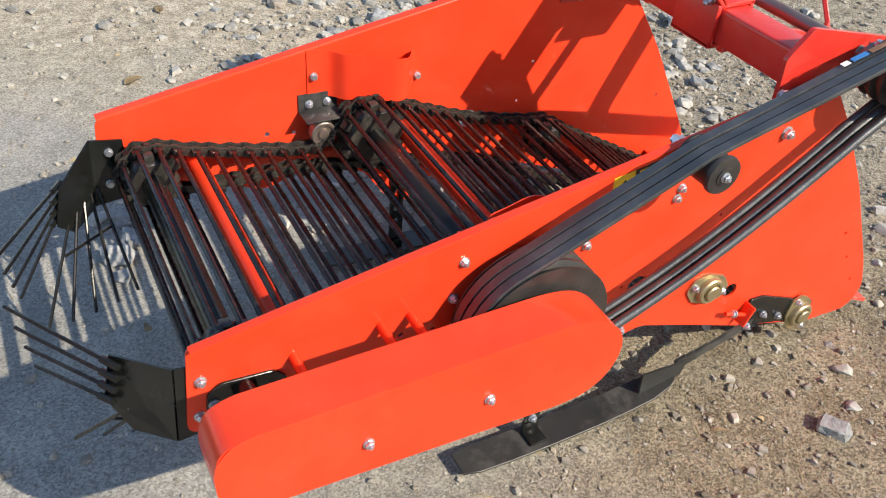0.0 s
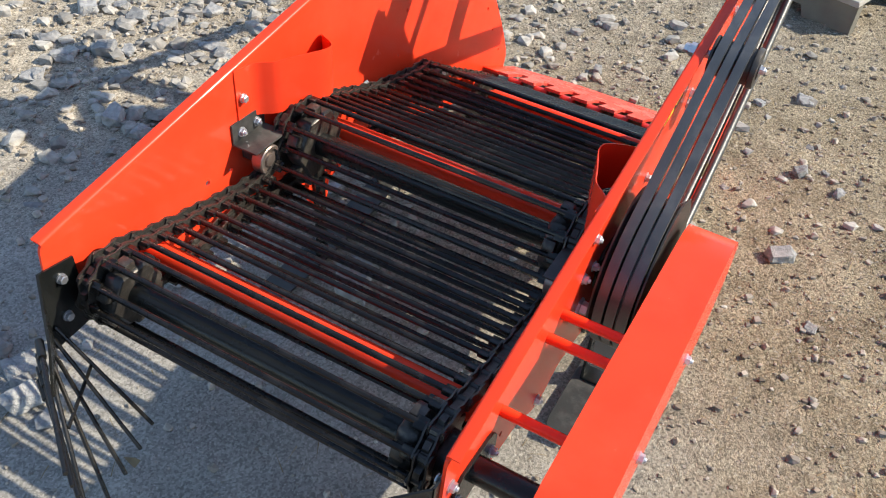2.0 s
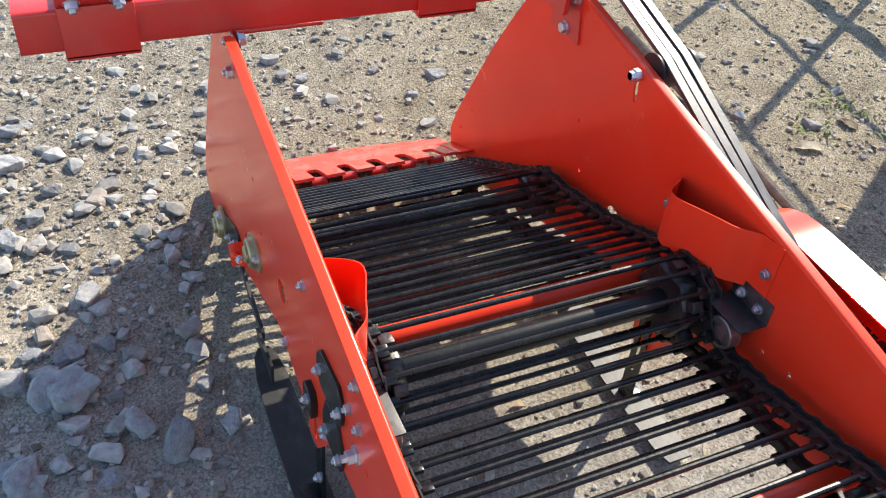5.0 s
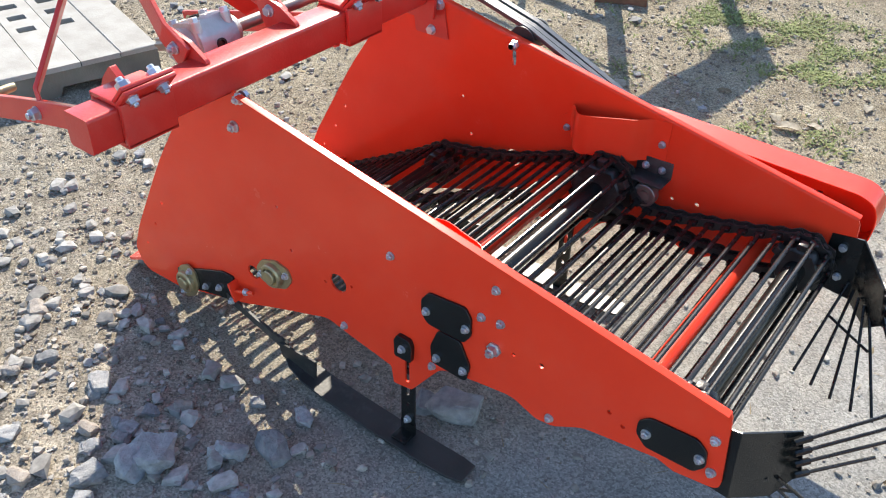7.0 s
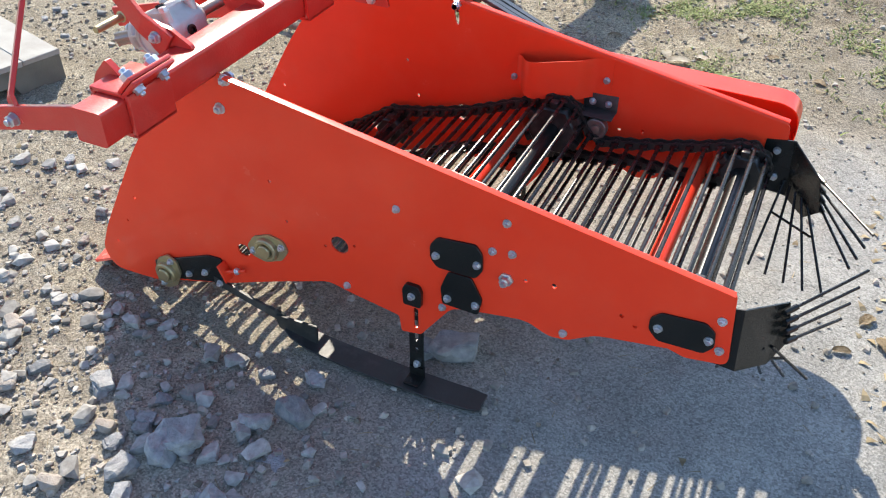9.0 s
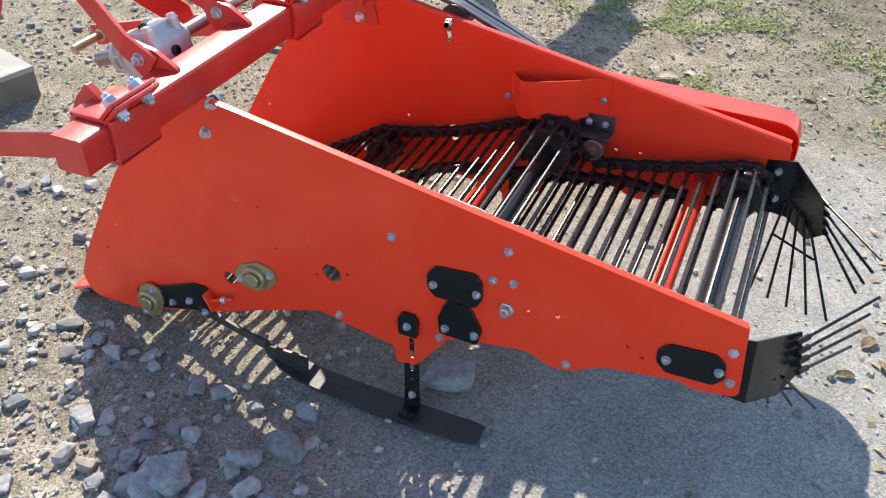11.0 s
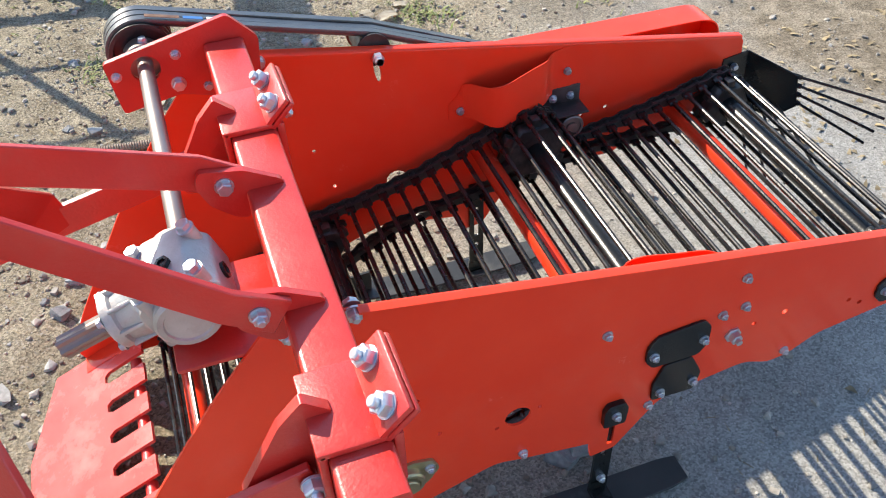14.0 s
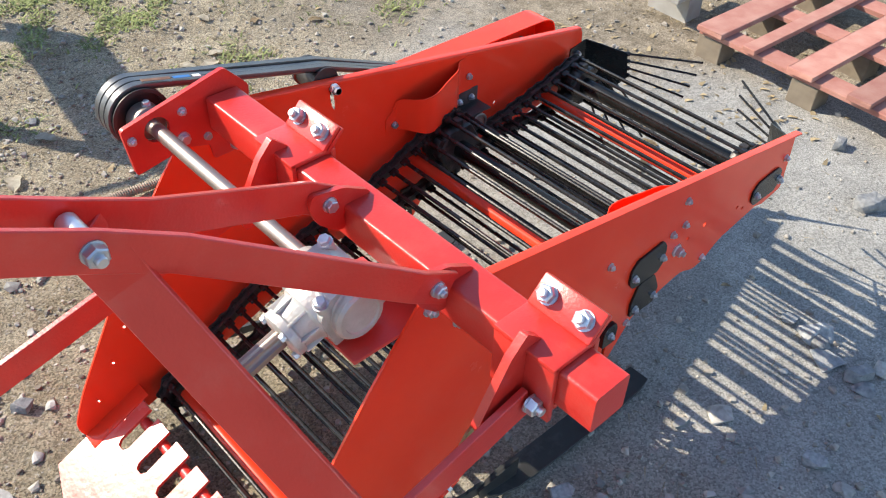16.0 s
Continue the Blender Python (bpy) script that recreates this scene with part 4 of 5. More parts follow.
def clamp(yc):
    """Two-piece clamp round the beam with two flange bolts above and the lower link lug."""
    w = 0.058
    lean = Matrix.Translation((1.266, 0, 0.818)) @ Matrix.Rotation(radians(46), 4, "Y")

    def piece(name, lo, hi, m=None, label=""):
        bm = bmesh.new()
        box(bm, lo, hi, 0.003, m)
        part(name, bm, RED_OLD, beam, label)

    piece("clamp_back", (1.2545, yc - w, 0.718), (1.2665, yc + w, 0.806), None, "red welded beam clamp")
    piece("clamp_base", (1.2545, yc - w, 0.716), (1.3385, yc + w, 0.7265))
    piece("clamp_flange", (-0.034, yc - w, -0.013), (0.020, yc + w, -0.004), lean)
    piece("clamp_top", (1.272, yc - w, 0.7985), (1.350, yc + w, 0.8085))
    piece("clamp_flange", (-0.034, yc - w, -0.003), (0.018, yc + w, 0.006), lean)
    piece("clamp_front", (1.3385, yc - w, 0.694), (1.3485, yc + w, 0.808))
    # gusset that carries the lower link arm
    bm = bmesh.new()
    plate(bm, [rounded([(1.318, 0.809), (1.350, 0.838), (1.380, 0.806), (1.436, 0.704), (1.424, 0.674), (1.349, 0.670), (1.349, 0.809)], 0.005)], 0.014, in_xz(yc - 0.008))
    part("link_gusset", bm, RED_OLD, beam)
    for i, dy in enumerate((-0.034, 0.034)):
        for me, side in ((M16, 1), (M12, -1)):
            m = lean @ Matrix.Translation((-0.008, yc + dy, 0.006 if side > 0 else -0.013)) @ Matrix.Rotation(0 if side > 0 else math.pi, 4, "Y") @ Matrix.Rotation(0.3 + 0.4 * i, 4, "Z")
            placed("bolt", me, beam, m)
    bolt(beam, M16, 1.357, yc + 0.030, 0.722, "+y", 8)
    bolt(beam, M12_HEAD, 1.376, yc - 0.008, 0.716, "-y", 8)


clamp(1.839)
clamp(1.234)


def bar(name, pts, wide, thick, mat, parent, label="", flat_to=None):
    """A flat steel bar through the points, its broad side across the path in z, its thickness across."""
    bm = bmesh.new()
    loops = []
    for i, p in enumerate(pts):
        d = (Vector(pts[min(i + 1, len(pts) - 1)]) - Vector(pts[max(i - 1, 0)])).normalized()
        side = d.cross(Vector((0, 0, 1))).normalized()
        if flat_to is not None:
            side = (Vector(flat_to) - d * d.dot(Vector(flat_to))).normalized()
        up = side.cross(d).normalized()
        loops.append([bm.verts.new(Vector(p) + side * a * thick / 2 + up * b * wide / 2) for a, b in ((-1, -1), (1, -1), (1, 1), (-1, 1))])
    for u, w in zip(loops, loops[1:]):
        for j in range(4):
            bm.faces.new((u[j], u[(j + 1) % 4], w[(j + 1) % 4], w[j]))
    bm.faces.new(loops[0][::-1])
    bm.faces.new(loops[-1])
    bmesh.ops.bevel(bm, geom=list(bm.edges), offset=0.0015, segments=1, affect="EDGES")
    return part(name, bm, mat, parent, label)


# upper hitch tower: two bars from lugs on the beam, meeting at the top pin
TOP = (1.782, 1.545, 1.062)
for y_lug, y_top, s in ((1.678, 1.580, 1), (1.411, 1.510, -1)):
    bm = bmesh.new()
    plate(bm, [rounded([(1.284, 0.7985), (1.288, 0.806), (1.336, 0.834), (1.398, 0.846), (1.406, 0.822), (1.392, 0.786), (1.360, 0.756), (1.339, 0.750), (1.339, 0.7985)], 0.008)], 0.010, in_xz(y_lug - 0.014 if s > 0 else y_lug + 0.004))
    part("beam_lug", bm, RED_OLD, beam, "red gusset lug welded on the beam")
    upper = bar("upper_bar", [(1.340, y_lug + s * 0.001, 0.799), (1.402, y_lug + s * 0.001, 0.838), (1.690, y_top + s * 0.006, 1.008), (1.782, y_top, 1.060), (1.940, y_top, 1.146)], 0.055, 0.010, RED_OLD, beam, "red flat bar of the hitch tower")
    bolt(upper, M12, 1.367, y_lug + s * 0.006, 0.815, "+y" if s > 0 else "-y", 9)
    bolt(upper, M16, TOP[0], y_top + s * 0.005, TOP[2], "+y" if s > 0 else "-y")
    bolt(upper, M12_HEAD, 1.367, y_lug - s * 0.014, 0.815, "-y" if s > 0 else "+y", 9)
    if s > 0:
        bolt(upper, M12, 1.338, YB + TH, 0.718, "+y", 20)
bm = bmesh.new()
tube(bm, (TOP[0], 1.520, TOP[2]), (TOP[0], 1.570, TOP[2]), 0.014, 16)
part("top_pin", bm, ZINC, beam)
# lower link arms and diagonals
for yc, s in ((1.858, 1), (1.206, -1)):
    arm = bar("lower_arm", [(1.352, yc, 0.718), (1.440, yc, 0.698), (1.640, yc, 0.652), (1.900, yc, 0.585), (1.968, yc, 0.568)], 0.055, 0.012, RED_OLD, beam, "red lower link arm")
    bolt(arm, M16, 1.634, yc + s * 0.006, 0.652, "+y" if s > 0 else "-y")
    bm = bmesh.new()
    lathe(bm, [(-0.012, 0.016), (-0.004, 0.017), (0.006, 0.017), (0.008, 0.0115), (0.098, 0.0115), (0.108, 0.0095)], Matrix.Translation((1.944, yc, 0.573)) @ Matrix.Rotation(radians(90 * s), 4, "X"), 20)
    part("hitch_pin", bm, YELLOW_ZINC, arm, "yellow zinc lower link pin")
    diag = bar("tower_brace", [(1.640, yc - s * 0.012, 0.640), (1.652, yc - s * 0.014, 0.690), (1.752, 1.545 + s * 0.028, 0.985), (1.770, 1.545 + s * 0.024, 1.040)], 0.072, 0.010, RED_OLD, beam, "red brace of the hitch tower", (0.47, 0.88 * s, 0))

# ---------------- gearbox with its cross shaft and splined input
bm = bmesh.new()
box(bm, (1.326, 1.450, 0.690), (1.485, 1.632, 0.699), 0.004)
seat = part("gearbox_seat", bm, RED_OLD, beam, "red seat plate under the gearbox")
tip = radians(19)
GM = Matrix.Translation((1.452, 1.540, 0.762)) @ Matrix.Rotation(tip, 4, "Y") @ Matrix.Scale(0.90, 4)
bm = bmesh.new()
across = GM @ Matrix.Rotation(radians(-90), 4, "X")
lathe(bm, [(-0.088, 0.020), (-0.088, 0.036), (-0.070, 0.042), (-0.060, 0.046), (-0.050, 0.048), (0.050, 0.048), (0.058, 0.047), (0.060, 0.046), (0.076, 0.049), (0.082, 0.044), (0.0825, 0.036), (0.079, 0.034)], across, 36)
plate(bm, [rounded([(-0.062, -0.050), (-0.062, 0.016), (-0.034, 0.053), (0.026, 0.057), (0.058, 0.030), (0.058, -0.050)], 0.006, 2)], 0.112, GM @ in_xz(-0.056))
ahead = GM @ Matrix.Rotation(radians(90), 4, "Y")
lathe(bm, [(0.030, 0.056), (0.060, 0.053), (0.066, 0.047), (0.094, 0.041), (0.098, 0.046), (0.112, 0.046), (0.116, 0.040), (0.1165, 0.022)], ahead, 32)
ribs = bmesh.new()
for k in range(8):
    a = 2 * math.pi * k / 8 + 0.2
    m = ahead @ Matrix.Rotation(a, 4, "Z")
    box(ribs, (0.036, -0.003, 0.060), (0.050, 0.003, 0.100), 0.001, m)
gear = dpart("gearbox", bm, ALU, label="dusty cast aluminium right-angle gearbox")
part("neck_ribs", ribs, ALU, gear)
for dx, dy, dz in ((-0.044, -0.046, 0.052), (0.040, -0.046, 0.052), (0.040, 0.046, 0.052), (-0.044, 0.046, 0.052)):
    bm = bmesh.new()
    tube(bm, GM @ Vector((dx, dy, -0.040)), GM @ Vector((dx, dy, dz)), 0.0115, 14)
    part("bolt_boss", bm, ALU, gear)
for k, (dx, dy, dz) in enumerate(((-0.044, -0.046, 0.052), (0.040, -0.046, 0.052), (0.040, 0.046, 0.052), (-0.044, 0.046, 0.052))):
    placed("bolt", M12_HEAD, gear, GM @ Matrix.Translation((dx, dy, dz)) @ Matrix.Rotation(0.3 * k, 4, "Z"))
for a in (0.9, 2.4, 4.0, 5.5):
    placed("bolt", M8_HEAD, gear, ahead @ Matrix.Translation((0.0395 * math.cos(a), 0.0395 * math.sin(a), 0.1145)))
bm = bmesh.new()
lathe(bm, [(0, 0.012), (0.007, 0.012), (0.0072, 0.007), (0.004, 0.006)], GM @ Matrix.Translation((-0.004, 0.012, 0.057)), 6)
part("filler_plug", bm, BLACK, gear)
bm = bmesh.new()
lathe(bm, [(0, 0.0135), (0.006, 0.0135), (0.0062, 0.008), (0.002, 0.007)], GM @ Matrix.Translation((-0.061, 0.004, -0.012)) @ Matrix.Rotation(radians(-90), 4, "Y"), 16)
part("level_plug", bm, BLACK, gear)
bm = bmesh.new()
pts = [((0.0185 if (i // 2) % 2 else 0.0150) * math.cos(2 * math.pi * i / 24), (0.0185 if (i // 2) % 2 else 0.0150) * math.sin(2 * math.pi * i / 24)) for i in range(24)]
plate(bm, [pts], 0.088, ahead @ Matrix.Translation((0, 0, 0.112)))
part("splined_shaft", bm, STEEL, gear, "bare steel splined input shaft", smooth=False)
bm = bmesh.new()
lathe(bm, [(0, 0.0130), (0.001, 0.0140), (0.535, 0.0140), (0.536, 0.0130)], along_y(PS[0], 0.935, PS[1]), 24)
part("cross_shaft", bm, STEEL, gear, "bare steel cross shaft")


# ---------------------------------------------------------------- stones
rng = random.Random(7)


def rock_mesh(seed, flat):
    """A broken stone about 1 across, lying on z = 0: a cut block whose faces are split and chipped."""
    r = random.Random(seed)
    bm = bmesh.new()
    stretch = r.uniform(0.95, 1.45)
    for _ in range(r.choice((6, 7, 9))):
        v = Vector((r.gauss(0, 1), r.gauss(0, 1), r.gauss(0, 1))).normalized() * r.uniform(0.40, 0.52)
        bm.verts.new((v.x * stretch, v.y * r.uniform(0.7, 0.9), v.z * flat))
    for i in range(8):
        c = Vector(((i & 1) * 2 - 1, (i >> 1 & 1) * 2 - 1, (i >> 2) * 2 - 1)) * 0.30
        bm.verts.new((c.x * stretch * r.uniform(0.35, 1.3), c.y * r.uniform(0.35, 1.25), c.z * flat * r.uniform(0.6, 1.35)))
    g = bmesh.ops.convex_hull(bm, input=list(bm.verts))
    bmesh.ops.delete(bm, geom=[v for v in g["geom_interior"] if isinstance(v, bmesh.types.BMVert)], context="VERTS")
    bmesh.ops.dissolve_limit(bm, angle_limit=radians(12), verts=bm.verts, edges=bm.edges)
    bmesh.ops.bevel(bm, geom=list(bm.edges), offset=0.018, segments=1, affect="EDGES")
    bmesh.ops.triangulate(bm, faces=bm.faces)
    for _ in range(2):
        bmesh.ops.subdivide_edges(bm, edges=[e for e in bm.edges if e.calc_length() > 0.16], cuts=1, use_grid_fill=True)
        bmesh.ops.triangulate(bm, faces=bm.faces)
    bm.normal_update()
    for v in bm.verts:
        p = v.co * 3.2 + Vector((seed * 7.1, 0, 0))
        v.co += v.normal * (0.050 * noise.noise(p) + 0.028 * noise.noise(p * 2.7) + 0.012 * noise.noise(p * 6.5))
    low = min(v.co.z for v in bm.verts)
    for v in bm.verts:
        v.co.z -= low + 0.10
    me = mesh_of("stone", bm, STONE_WARM if seed % 9 == 4 else STONE, smooth=False)
    return me


ROCKS = [rock_mesh(s, f) for s, f in ((1, 0.62), (2, 0.75), (3, 0.50), (4, 0.7), (5, 0.85), (6, 0.55), (7, 0.66), (8, 0.45), (9, 0.72), (10, 0.6), (11, 0.38), (12, 0.58), (14, 0.42), (15, 0.66))]


def stone(x, y, size, k=None, spin=None, sink=0.0):
    ob = new("stone", ROCKS[rng.randrange(len(ROCKS)) if k is None else k])
    ob.matrix_basis = Matrix.Translation((x, y, lump(x, y) - sink)) @ Matrix.Rotation(rng.uniform(0, 6.28) if spin is None else spin, 4, "Z") @ Matrix.Diagonal((size, size, size * rng.uniform(0.8, 1.1), 1))
    warm = ob.data.materials[0] is STONE_WARM
    big = "fist-sized" if size > 0.075 else "small"
    return tagged(ob, f"{big} angular broken {'pinkish' if warm else 'grey'} granite stone lying on dirt", "stone", "broken stones in the yard")


# the stones that stand out, by place and size
for x, y, size in ((1.022, 1.846, 0.105), (1.212, 2.026, 0.135), (1.085, 1.916, 0.085), (1.395, 2.070, 0.060), (1.280, 2.140, 0.080),
                   (1.520, 2.190, 0.070), (1.275, 1.890, 0.060), (1.330, 1.945, 0.050), (1.390, 2.245, 0.070), (1.030, 1.745, 0.060), (1.320, 2.015, 0.060), (1.150, 1.770, 0.060),
                   (1.581, 2.260, 0.085), (1.755, 2.125, 0.075), (1.785, 2.540, 0.090), (1.030, 2.135, 0.100), (1.236, 2.060, 0.120), (1.930, 2.015, 0.065), (2.505, 2.535, 0.100),
                   (1.955, 0.255, 0.070), (1.580, 0.250, 0.060), (2.310, 0.985, 0.060), (2.005, 1.415, 0.060), (1.410, 2.440, 0.080), (1.353, 2.335, 0.090), (1.820, 2.055, 0.060),
                   (1.430, 0.700, 0.075), (0.215, 1.935, 0.110), (0.180, 1.890, 0.080), (0.230, 2.045, 0.080), (1.108, 2.810, 0.080), (0.985, 2.780, 0.100), (1.425, 2.810, 0.110),
                   (2.220, 0.805, 0.085), (1.430, 2.685, 0.080), (-0.726, 1.455, 0.085), (-0.495, 1.690, 0.110), (0.160, 1.862, 0.110), (0.205, 2.015, 0.100), (-0.945, 0.765, 0.035),
                   (0.150, 1.790, 0.060), (0.527, 2.075, 0.060), (1.815, 0.730, 0.060), (1.235, 0.575, 0.050), (0.950, -0.340, 0.050), (1.290, -0.470, 0.060)):
    stone(x, y, size * 0.95)

stone(0.765, 1.505, 0.125, 4, 0.4, 0.004)
stone(0.832, 1.530, 0.085, 8, 2.2, 0.003)

placed_n = 0
while placed_n < 230:
    x, y = rng.uniform(0.7, 3.4), rng.uniform(-0.6, 4.0)
    heap = math.exp(-((x - 1.75) ** 2 + (y - 2.75) ** 2) / 0.75) + 0.30 * math.exp(-((x - 1.30) ** 2 + (y - 2.15) ** 2) / 0.10)
    ahead_share = 0.12 if x > 1.55 and y < 1.9 else 0.0
    if rng.random() > max(heap, ahead_share) or (0.9 < y < 1.7 and x < 1.85) or (x > 2.6 and 0.5 < y < 2.1):
        continue
    stone(x, y, rng.uniform(0.022, 0.050) if heap < 0.3 else rng.choice((0.028, 0.034, 0.040, 0.048, 0.058, 0.075, 0.095)), sink=0.003)
    placed_n += 1
# flat slabs and lumps beside the skid
for x, y, size, k in ((0.99, 1.99, 0.14, 10), (0.80, 1.90, 0.12, 12), (0.86, 1.76, 0.13, 12), (0.80, 2.18, 0.10, 10), (0.93, 1.73, 0.085, 3), (0.53, 2.24, 0.075, 12), (0.58, 2.32, 0.085, 11), (1.07, 2.16, 0.09, 1), (0.88, 2.08, 0.06, 2), (1.10, 1.84, 0.10, 10), (0.69, 1.99, 0.05, 6), (1.02, 2.28, 0.10, 4)):
    stone(x, y, size * 0.85, k, sink=0.022)


def scatter(name, count, keep, sizes, mat, label, seed, flat=0.7):
    """A joined spread of small angular grains; keep(x, y) is the share that stays."""
    r = random.Random(seed)
    base = []
    for k in range(16):
        bm = bmesh.new()
        for _ in range(6):
            v = Vector((r.gauss(0, 1), r.gauss(0, 1), r.gauss(0, 1))).normalized() * r.uniform(0.40, 0.54)
            bm.verts.new((v.x * 1.1, v.y * 0.85, v.z * flat + 0.14))
        for i in range(8):
            c = Vector(((i & 1) * 2 - 1, (i >> 1 & 1) * 2 - 1, (i >> 2) * 2 - 1)) * 0.29
            bm.verts.new((c.x * r.uniform(0.3, 1.4), c.y * r.uniform(0.3, 1.3), c.z * flat * r.uniform(0.5, 1.4) + 0.12))
        g = bmesh.ops.convex_hull(bm, input=list(bm.verts))
        bmesh.ops.delete(bm, geom=[v for v in g["geom_interior"] if isinstance(v, bmesh.types.BMVert)], context="VERTS")
        bm.verts.index_update()
        base.append(([v.co.copy() for v in bm.verts], [[v.index for v in f.verts] for f in bm.faces]))
        bm.free()
    verts, faces, done = [], [], 0
    while done < count:
        x, y = r.uniform(-1.6, 3.6), r.uniform(-1.8, 4.2)
        if r.random() > keep(x, y):
            continue
        s = sizes[0] + (sizes[1] - sizes[0]) * r.random() ** 2.6
        a, vs, fs = r.uniform(0, 6.28), *base[r.randrange(16)]
        c, q, z, o = math.cos(a) * s, math.sin(a) * s, lump(x, y), len(verts)
        verts += [(x + c * v.x - q * v.y, y + q * v.x + c * v.y, z + v.z * s) for v in vs]
        faces += [[o + i for i in f] for f in fs]
        done += 1
    me = bpy.data.meshes.new(name)
    me.from_pydata(verts, [], faces)
    me.materials.append(mat)
    return tagged(new(name, me), label, "gravel", kind="stuff")


def grain_material(name, a, b):
    m = material(name, a, 0.9, second=b, scale=60, amount=1, bump=0.3)
    n, l = m.node_tree.nodes, m.node_tree.links
    geo, hsv, mr = n.new("ShaderNodeNewGeometry"), n.new("ShaderNodeHueSaturation"), n.new("ShaderNodeMapRange")
    mr.inputs["To Min"].default_value, mr.inputs["To Max"].default_value = 0.6, 1.28
    l.new(geo.outputs["Random Per Island"], mr.inputs["Value"])
    l.new(mr.outputs["Result"], hsv.inputs["Value"])
    bsdf = n["Principled BSDF"]
    l.new(bsdf.inputs["Base Color"].links[0].from_socket, hsv.inputs["Color"])
    l.new(hsv.outputs["Color"], bsdf.inputs["Base Color"])
    return m


GRIT = grain_material("gravel_grains", (0.24, 0.215, 0.18), (0.43, 0.40, 0.35))
RUBBLE = grain_material("rubble_stone", (0.22, 0.213, 0.195), (0.41, 0.40, 0.37))
CLOD = grain_material("dirt_clods", (0.20, 0.165, 0.12), (0.29, 0.25, 0.20))


def heap_share(x, y):
    return 0.07 + 0.9 * math.exp(-((x - 1.8) ** 2 + (y - 2.7) ** 2) / 1.1) + 0.11 * rough_share(x, y)


scatter("rubble", 1900, lambda x, y: 0.0 if (0.9 < y < 1.72 and x < 1.9) or (x > 2.6 and 0.5 < y < 2.1) else math.exp(-((x - 1.75) ** 2 / 0.8 + (y - 2.75) ** 2 / 0.9)) + 0.08 * math.exp(-((x - 1.05) ** 2 / 0.16 + (y - 2.05) ** 2 / 0.10)) + 0.04 * (x > 1.5), (0.014, 0.080), RUBBLE, "heap of pale angular crushed stone", 20, 0.45)
scatter("gravel", 12000, heap_share, (0.005, 0.032), GRIT, "grey crushed gravel spread over the yard", 21)
scatter("fine_gravel", 24000, lambda x, y: 0.35 + 0.4 * rough_share(x, y), (0.0035, 0.012), GRIT, "fine grey and tan grit on the ground", 22)
scatter("dirt_clods", 11000, lambda x, y: 0.9 * rough_share(x, y) ** 1.5 + 0.01, (0.005, 0.022), CLOD, "loose brown clods of dirt", 23)


# ---------------------------------------------------------------- grass, straw and dry leaves
def blades(name, count, keep, long, wide, mat, label, category, seed, lean=0.5, lift=1.0):
    r = random.Random(seed)
    verts, faces, done = [], [], 0
    while done < count:
        x, y = r.uniform(-1.6, 3.4), r.uniform(-2.2, 3.6)
        if r.random() > keep(x, y):
            continue
        h, a, w = r.uniform(*long), r.uniform(0, 6.28), r.uniform(*wide)
        d, side = Vector((math.cos(a), math.sin(a), 0)), Vector((-math.sin(a), math.cos(a), 0)) * w / 2
        p0 = Vector((x, y, lump(x, y) + 0.001))
        p1 = p0 + d * h * lean * 0.4 + Vector((0, 0, h * 0.6 * lift))
        p2 = p0 + d * h * lean * 1.1 + Vector((0, 0, h * 0.85 * lift))
        o = len(verts)
        verts += [p0 - side, p0 + side, p1 + side * 0.8, p1 - side * 0.8, p2]
        faces += [(o, o + 1, o + 2, o + 3), (o + 3, o + 2, o + 4)]
        done += 1
    me = bpy.data.meshes.new(name)
    me.from_pydata(verts, [], faces)
    me.materials.append(mat)
    return tagged(new(name, me), label, category, kind="stuff")


def green_share(x, y):
    g = 0.0
    for cx, cy, wide, deep, share in ((1.02, -1.28, 0.30, 0.10, 1.0), (0.56, -1.12, 0.10, 0.05, 0.6), (-0.09, -0.96, 0.025, 0.06, 0.9), (0.52, -0.40, 0.020, 0.012, 0.4), (0.70, -0.95, 0.04, 0.02, 0.4), (1.50, -0.42, 0.03, 0.02, 0.4), (2.82, -0.42, 0.05, 0.03, 1.0), (1.61, -0.15, 0.004, 0.003, 0.9), (0.70, -0.33, 0.012, 0.008, 0.6), (-0.20, -0.45, 0.03, 0.03, 0.5)):
        g += share * math.exp(-((x - cx) ** 2 / wide + (y - cy) ** 2 / deep))
    return g * max(0.0, 0.25 + 1.6 * noise.noise((x * 5, y * 5, 2.0)))


GREEN = grain_material("green_weeds", (0.17, 0.22, 0.06), (0.28, 0.29, 0.12))
STRAW = grain_material("dry_straw", (0.36, 0.29, 0.17), (0.24, 0.18, 0.10))
blades("grass", 7000, green_share, (0.010, 0.034), (0.004, 0.010), GREEN, "short green weeds growing through the gravel", "grass", 31, 1.1, 0.6)
blades("straw", 3600, lambda x, y: 0.25 + 0.75 * rough_share(x, y) * (1 if y < 2 else 0.5) + 1.5 * green_share(x, y), (0.010, 0.050), (0.0012, 0.003), STRAW, "dry straw and stalk bits littering the ground", "straw", 32, 1.0, 0.10)
blades("leaf_litter", 700, lambda x, y: 0.015 + 2.0 * green_share(x, y) + (0.7 if x < -0.14 and 0.2 < y < 1.4 else 0), (0.015, 0.040), (0.010, 0.022), STRAW, "dry curled leaf fragments on the ground", "leaves", 33, 0.9, 0.25)


